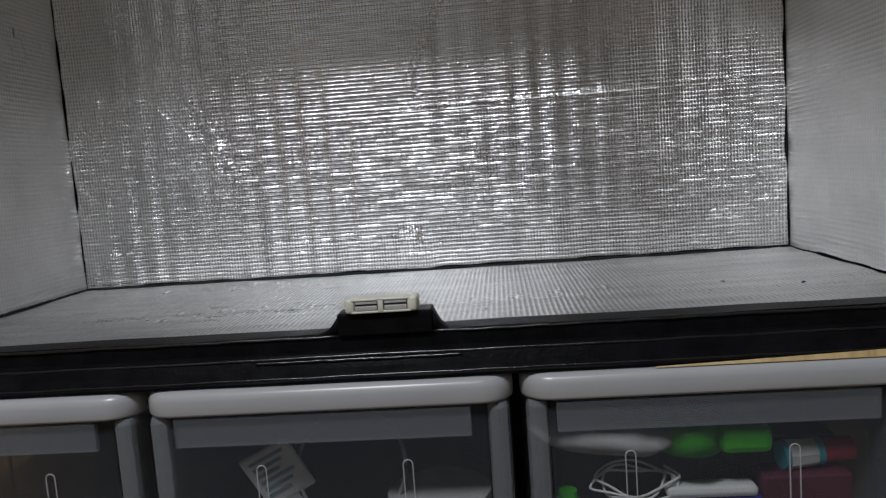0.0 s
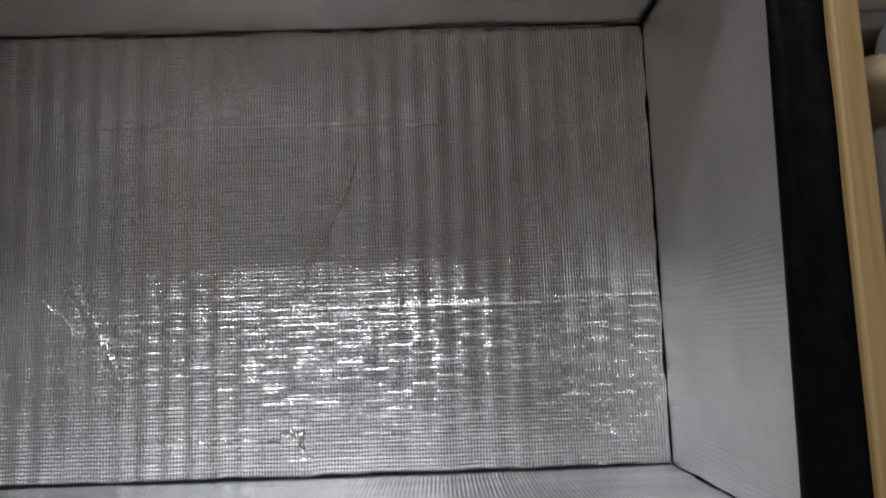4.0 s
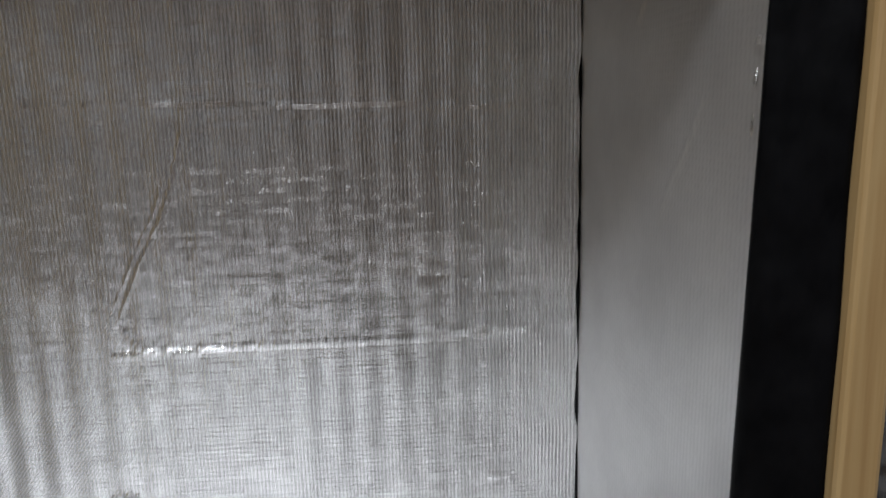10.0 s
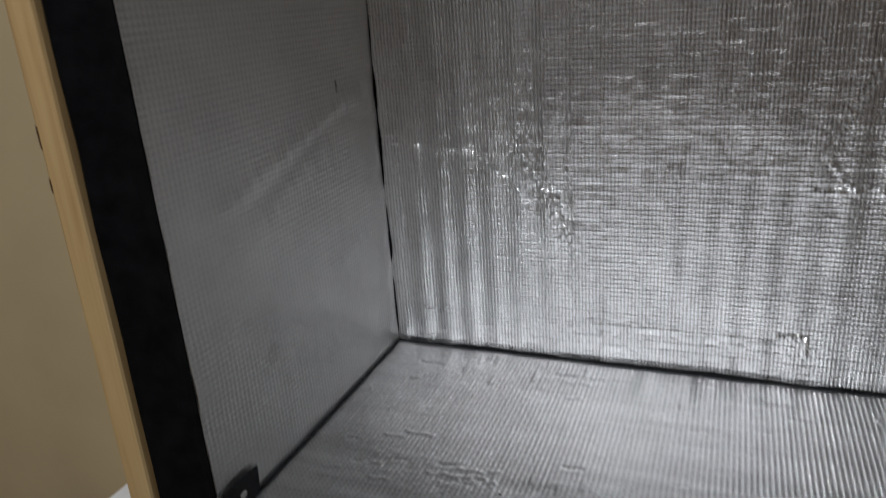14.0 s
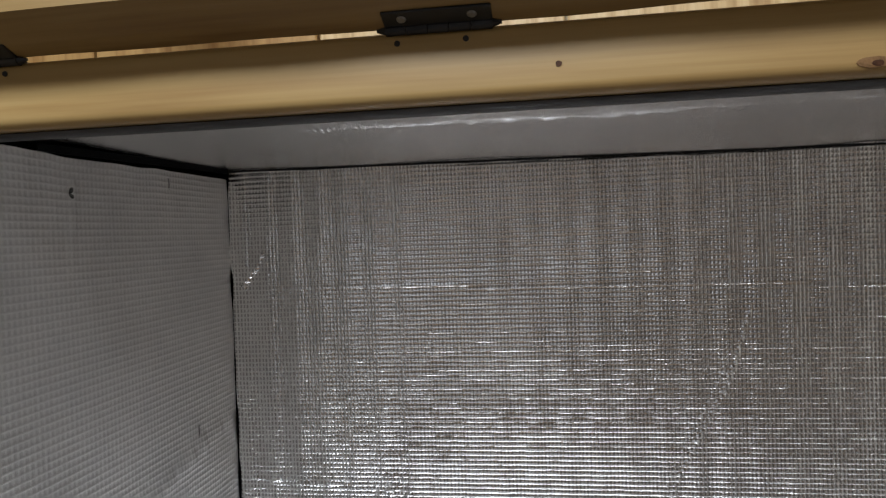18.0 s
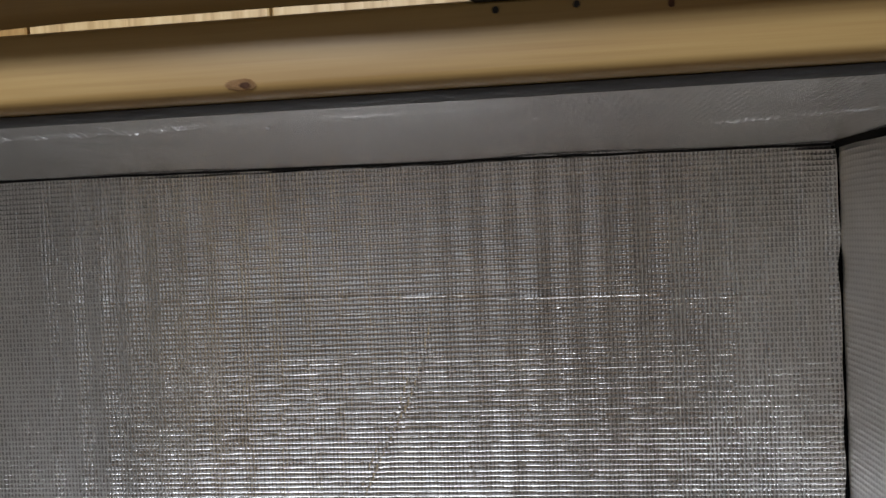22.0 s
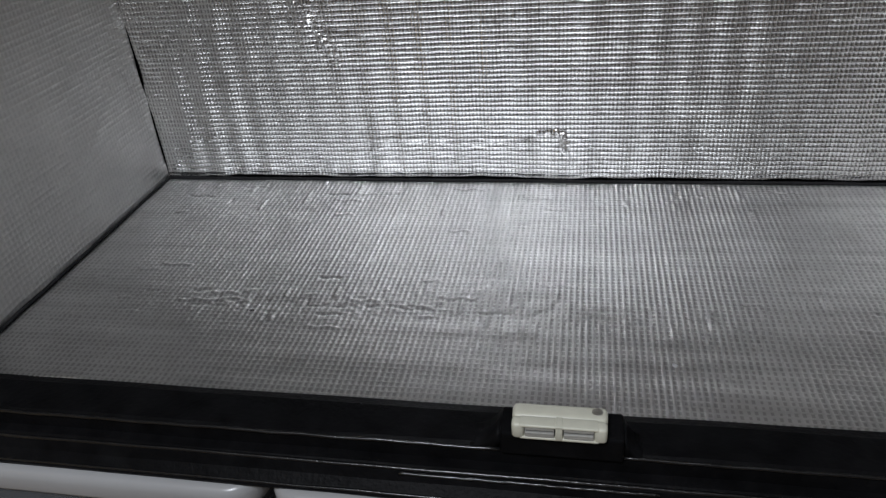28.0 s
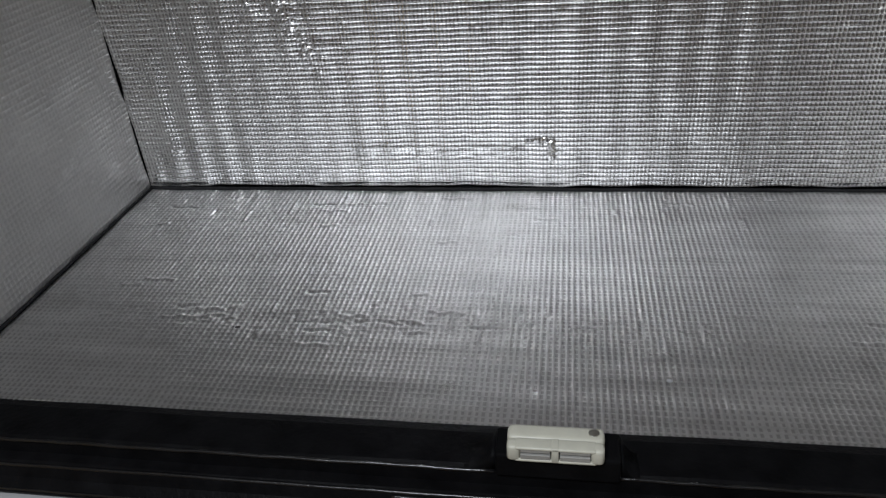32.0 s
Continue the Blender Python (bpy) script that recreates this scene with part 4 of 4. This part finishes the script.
PURPLE = plain("purple_print", (0.20, 0.03, 0.28), 0.5, var=0.1, relief=0.0)
ORANGE = plain("orange_plastic", (0.55, 0.20, 0.03), 0.4, var=0.1, relief=0.0)


# right-hand drawer: a dark box below, other things heaped on it
b1 = thing("storage_box", "flat dark cardboard box lying in the drawer", "box")
part("box_body", box(0.488, 0.668, 0.020, 0.230, BED, BED + 0.042, 0.002), DARK_BOX, b1)
part("box_lid", box(0.487, 0.669, 0.019, 0.231, BED + 0.0422, BED + 0.048, 0.001), DARK_BOX, b1)
LOW = BED + 0.0482
g = thing("tape_dispenser", "bright green plastic tape dispenser lying on its side", "tape dispenser", (0.586, 0.008, LOW))
bm = bmesh.new()
cyl(bm, (-0.014, 0, 0.0), (-0.014, 0, 0.018), 0.021, 0.020, 28)
part("shell", bm, GREEN, g, "", True)
part("snout", box(0.002, 0.034, -0.020, 0.014, 0.0, 0.0175, 0.005), GREEN, g)
bm = bmesh.new()
cyl(bm, (-0.014, 0, 0.0182), (-0.014, 0, 0.0215), 0.012, 0.010, 20)
part("hub", bm, GREEN, g)
pouch = bmesh.new()
bmesh.ops.create_uvsphere(pouch, u_segments=24, v_segments=12, radius=1, matrix=pose(0.516, 0.010, LOW + 0.0125, 0, 6, -8) @ Matrix.Diagonal((0.050, 0.030, 0.0125, 1)))
for v in pouch.verts:
    v.co.z = max(LOW, v.co.z + 0.003 * noise.noise(v.co * 60))
tagged(part("cloth_pouch", pouch, GREY_CLOTH, None, "", True), "soft grey-white cloth pouch lying in the drawer", "pouch")
tb = thing("glue_tube", "white and teal glue tube with a red cap", "glue tube", (0.625, 0.006, BED))
bm = bmesh.new()
cyl(bm, (0.004, 0, 0.040), (0.008, 0.0006, 0.0402), 0.0090, 0.0093, 20)
part("teal_ring", bm, TEAL, tb)
bm = bmesh.new()
cyl(bm, (0.0082, 0.0006, 0.0402), (0.026, 0.002, 0.041), 0.0098, 0.0086, 9)
part("tube", bm, PAPER, tb, "white paper label")
bm = bmesh.new()
cyl(bm, (0.0262, 0.002, 0.041), (0.030, 0.0022, 0.0412), 0.0090, 0.0090, 20)
part("teal_ring", bm, TEAL, tb)
bm = bmesh.new()
cyl(bm, (0.0302, 0.0022, 0.0412), (0.050, 0.004, 0.042), 0.0080, 0.0074, 20)
part("cap", bm, RED, tb, "red cap")
part("stand", box(-0.010, 0.045, -0.011, 0.011, 0.0, 0.0310, 0.002), MAROON, tb, "maroon holder")
c = thing("white_cable", "coiled thin white cable", "cable", (0.535, 0.004, BED))
bm = bmesh.new()
loop = []
for k in range(90):
    a = k * 0.22
    r = 0.019 + 0.004 * math.sin(k * 0.31)
    loop.append((r * 1.3 * math.cos(a), 0.008 * math.sin(a), 0.024 + 0.008 * math.sin(a) + 0.00007 * k + 0.002 * math.sin(k * 0.7)))
tube(bm, loop, 0.0009, 6)
part("coil", bm, PAPER, c, "", True)
part("spool", box(-0.020, 0.020, -0.006, 0.006, 0.0, 0.0135, 0.002), DARK_BOX, c)
bl = thing("blue_stapler", "blue plastic stapler with a white top", "stapler", (0.583, 0.005, BED))
part("stapler_base", box(-0.026, 0.034, -0.009, 0.009, 0.0, 0.016, 0.004), BLUE, bl)
part("stapler_arm", box(-0.028, 0.030, -0.008, 0.008, 0.0162, 0.0235, 0.003), PAPER, bl, "white arm")
gb = thing("small_bottle", "small green and cream bottle in the drawer", "bottle", (0.492, 0.006, BED))
bm = bmesh.new()
cyl(bm, (0, 0, 0), (0, 0, 0.014), 0.009, 0.009, 20)
part("bottle_body", bm, CREAM, gb)
bm = bmesh.new()
cyl(bm, (0, 0, 0.0142), (0, 0, 0.022), 0.007, 0.006, 16)
part("bottle_cap", bm, GREEN, gb, "green cap")
pn = thing("orange_pen", "orange pen lying across the drawer", "pen", (0.640, 0.060, LOW))
bm = bmesh.new()
cyl(bm, (-0.02, 0, 0.0045), (0.02, 0.02, 0.0045), 0.0045, None, 12)
part("barrel", bm, ORANGE, pn)
# middle drawer: packet and a ring of wire
pk = thing("paper_packet", "white paper packet printed with teal bars", "packet", (0.310, 0.020, BED))
bm = bmesh.new()
add_box(bm, -0.018, 0.018, -0.002, 0.002, 0.020, 0.062, 0.0015)
add_box(bm, -0.004, 0.004, -0.001, 0.001, 0.0, 0.0205)
env = part("envelope", bm, PAPER, pk)
env.matrix_basis = pose(0, 0, 0.004, 12, -24, 10)
for k in range(6):
    part("print_bar", box(-0.013, 0.012 - 0.004 * (k % 3), -0.0026, -0.0021, 0.0555 - 0.0055 * k, 0.0580 - 0.0055 * k), TEAL_DULL, env, "faded blue printed bar")
wr = bmesh.new()
tube(wr, [(0.345 + 0.038 * math.cos(k * 0.2), 0.018 + 0.012 * math.sin(k * 0.2), BED + 0.0395 + 0.038 * math.sin(k * 0.2)) for k in range(32)], 0.0013, 8)
tagged(part("wire_ring", wr, RIB, None, "", True), "pale plastic ring standing in the drawer", "ring")
rl = bmesh.new()
cyl(rl, (0.405, 0.020, BED), (0.405, 0.020, BED + 0.020), 0.036, None, 32)
tagged(part("tape_roll", rl, GREY_CLOTH), "grey roll lying flat in the drawer", "roll")

# ---- beside the cabinet, on the right ----
st = thing("side_stand", "dark wooden stand beside the cabinet", "stand", (0.990, 0.130, Z0))
part("stand_top", box(-0.155, 0.185, -0.150, 0.200, 0.770, 0.795, 0.002), DARK_BOX, st)
for sx in (-0.150, 0.150):
    for sy in (-0.145, 0.170):
        part("leg", box(sx, sx + 0.03, sy, sy + 0.03, 0.0, 0.7695), DARK_BOX, st)
ST = Z0 + 0.7952
pp = thing("purple_carton", "white carton with a purple printed side", "carton", (0.860, 0.005, ST))
part("carton_body", box(-0.020, 0.070, -0.020, 0.030, 0.0, 0.034, 0.002), PAPER, pp)
part("carton_print", box(0.004, 0.068, -0.0206, -0.0202, 0.004, 0.026), PURPLE, pp, "purple printed field")
db = thing("dark_bin", "dark grey plastic bin on the stand", "bin", (0.990, 0.150, ST))
part("bin_body", box(-0.150, 0.160, -0.100, 0.150, 0.0, 0.165, 0.012), BLACK_FOAM, db)
part("bin_rim", box(-0.153, 0.163, -0.103, 0.153, 0.1652, 0.172, 0.003), BLACK_FOAM, db)
BT = ST + 0.1722


def crumpled(cx, cy, cz, rx, ry, rz, seed, floor, sub=4):
    bm = bmesh.new()
    bmesh.ops.create_icosphere(bm, subdivisions=sub, radius=1)
    for v in bm.verts:
        n = v.co.normalized()
        k = 1 + 0.20 * noise.noise(n * 2.2 + Vector((seed, 0, 0))) + 0.13 * abs(noise.noise(n * 6 + Vector((0, seed, 0)))) + 0.05 * abs(noise.noise(n * 15)) + 0.03 * abs(noise.noise(n * 34))
        v.co = Vector((cx + rx * n.x * k, cy + ry * n.y * k, max(floor, cz + rz * n.z * k)))
    return bm


bag = thing("plastic_bag", "crumpled clear plastic bag holding a white tube", "bag", (0.930, 0.110, BT))
part("film", crumpled(0.015, 0.0, 0.10, 0.110, 0.120, 0.105, 3.0, 0.0003, 5), BAG_FILM, bag, "", True)
bm = bmesh.new()
cyl(bm, (-0.050, -0.072, 0.150), (-0.012, -0.078, 0.040), 0.009, 0.011, 16)
part("tube", bm, WHITE_PLASTIC, bag, "white plastic tube inside the bag")
part("content", crumpled(0.030, 0.030, 0.070, 0.060, 0.060, 0.066, 9.0, 0.001, 3), DARK_BOX, bag, "dark contents")
tan = thing("paper_parcel", "tan paper parcel on the bag", "parcel", (0.930, 0.120, BT + 0.190))
part("parcel_body", crumpled(0.0, 0.0, 0.030, 0.085, 0.080, 0.030, 5.0, 0.0, 3), WALL_TAN, tan, "", True)
wb = thing("white_bottle", "white bottle with a green cap lying on the parcel", "bottle", (0.905, 0.080, BT + 0.225))
bm = bmesh.new()
cyl(bm, (-0.030, 0, 0.018), (0.030, 0, 0.018), 0.017, None, 20)
part("bottle_body", bm, WHITE_PLASTIC, wb)
bm = bmesh.new()
cyl(bm, (0.0305, 0, 0.018), (0.044, 0, 0.018), 0.011, None, 16)
part("bottle_cap", bm, GREEN, wb, "dark green cap")
for k, (z0, z1) in enumerate(((0.0, 0.066), (0.082, 0.150))):
    bx = thing("white_box", "white paper-wrapped box, one of a stack", "box", (0.930, 0.150, 0.3855 + z0), "stacked white boxes")
    part("box_body", box(-0.090, 0.10, -0.085, 0.085, 0.0, z1 - z0, 0.006, 3), PAPER, bx)
    part("tape_seal", box(-0.0905, -0.0902, -0.020, 0.020, 0.008, z1 - z0 - 0.008), CLEAR_BAG, bx, "clear tape")
rl = thing("paper_pad", "thin rounded white pad between the boxes", "pad", (0.930, 0.150, 0.4517))
part("pad_body", box(-0.086, 0.098, -0.082, 0.082, 0.0, 0.0155, 0.006, 3), PAPER, rl)
rk = thing("wire_shelf", "pale shelf board carrying the white boxes", "shelf", (0.985, 0.210, 0.370))
part("shelf_board", box(-0.145, 0.20, -0.120, 0.130, 0.0, 0.0152, 0.003), GREY_CLOTH, rk)
for sx in (-0.140, 0.185):
    part("bracket", box(sx, sx + 0.012, 0.0, 0.134, -0.120, -0.0004, 0.001), STEEL, rk)

# ---- beside the cabinet, on the left ----
ls = thing("low_cupboard", "low dark cupboard with a pine top beside the drawers", "cupboard", (-0.330, 0.150, Z0))
part("cupboard_body", box(-0.200, 0.312, -0.150, 0.190, 0.0, 0.480, 0.003), DARK_BOX, ls)
part("cupboard_top", box(-0.205, 0.315, -0.155, 0.195, 0.4802, 0.500, 0.003), PINE_X, ls)
LS = Z0 + 0.5004
wc = thing("white_carton", "tall white carton standing on the cupboard", "carton", (-0.135, 0.120, LS))
part("carton_body", box(-0.045, 0.040, -0.060, 0.050, 0.0, 0.295, 0.002), PAPER, wc)
part("carton_flap", box(-0.045, 0.040, -0.060, 0.050, 0.2952, 0.297), PAPER, wc)
bk = thing("black_carton", "tall black carton with a pale label and a red patch", "carton", (-0.058, 0.030, LS))
part("carton_body", box(-0.034, 0.034, -0.024, 0.030, 0.0, 0.325, 0.002), DARK_BOX, bk)
part("label", box(0.004, 0.024, -0.0246, -0.0242, 0.235, 0.268), GREY_CLOTH, bk, "pale paper label")
for k in range(4):
    part("print_bar", box(0.006, 0.021 - 0.003 * (k % 2), -0.0250, -0.0247, 0.260 - 0.006 * k, 0.262 - 0.006 * k), DARK_BOX, bk)
part("patch", box(-0.026, -0.010, -0.0246, -0.0242, 0.240, 0.275), MAROON, bk, "dark red printed patch")
sp = thing("spray_bottle", "turquoise trigger spray bottle on the cupboard", "spray bottle", (-0.250, 0.060, LS))
bm = stack([(0.0, -0.024, 0.024, -0.020, 0.020, 0.018), (0.170, -0.024, 0.024, -0.020, 0.020, 0.018), (0.200, -0.014, 0.014, -0.014, 0.014, 0.013), (0.210, -0.012, 0.012, -0.012, 0.012, 0.0115)])
part("bottle", bm, TEAL, sp, "", True)
bm = bmesh.new()
cyl(bm, (0, 0, 0.210), (0, 0, 0.226), 0.014, None, 20)
part("collar", bm, TEAL, sp)
bm = bmesh.new()
add_box(bm, -0.016, 0.036, -0.009, 0.009, 0.2262, 0.248, 0.005, 3)
part("head", bm, TEAL, sp)
bm = bmesh.new()
tube(bm, [(0.018, 0, 0.227), (0.026, 0, 0.216), (0.027, 0, 0.202), (0.024, 0, 0.190)], 0.004, 8)
part("trigger", bm, TEAL, sp)
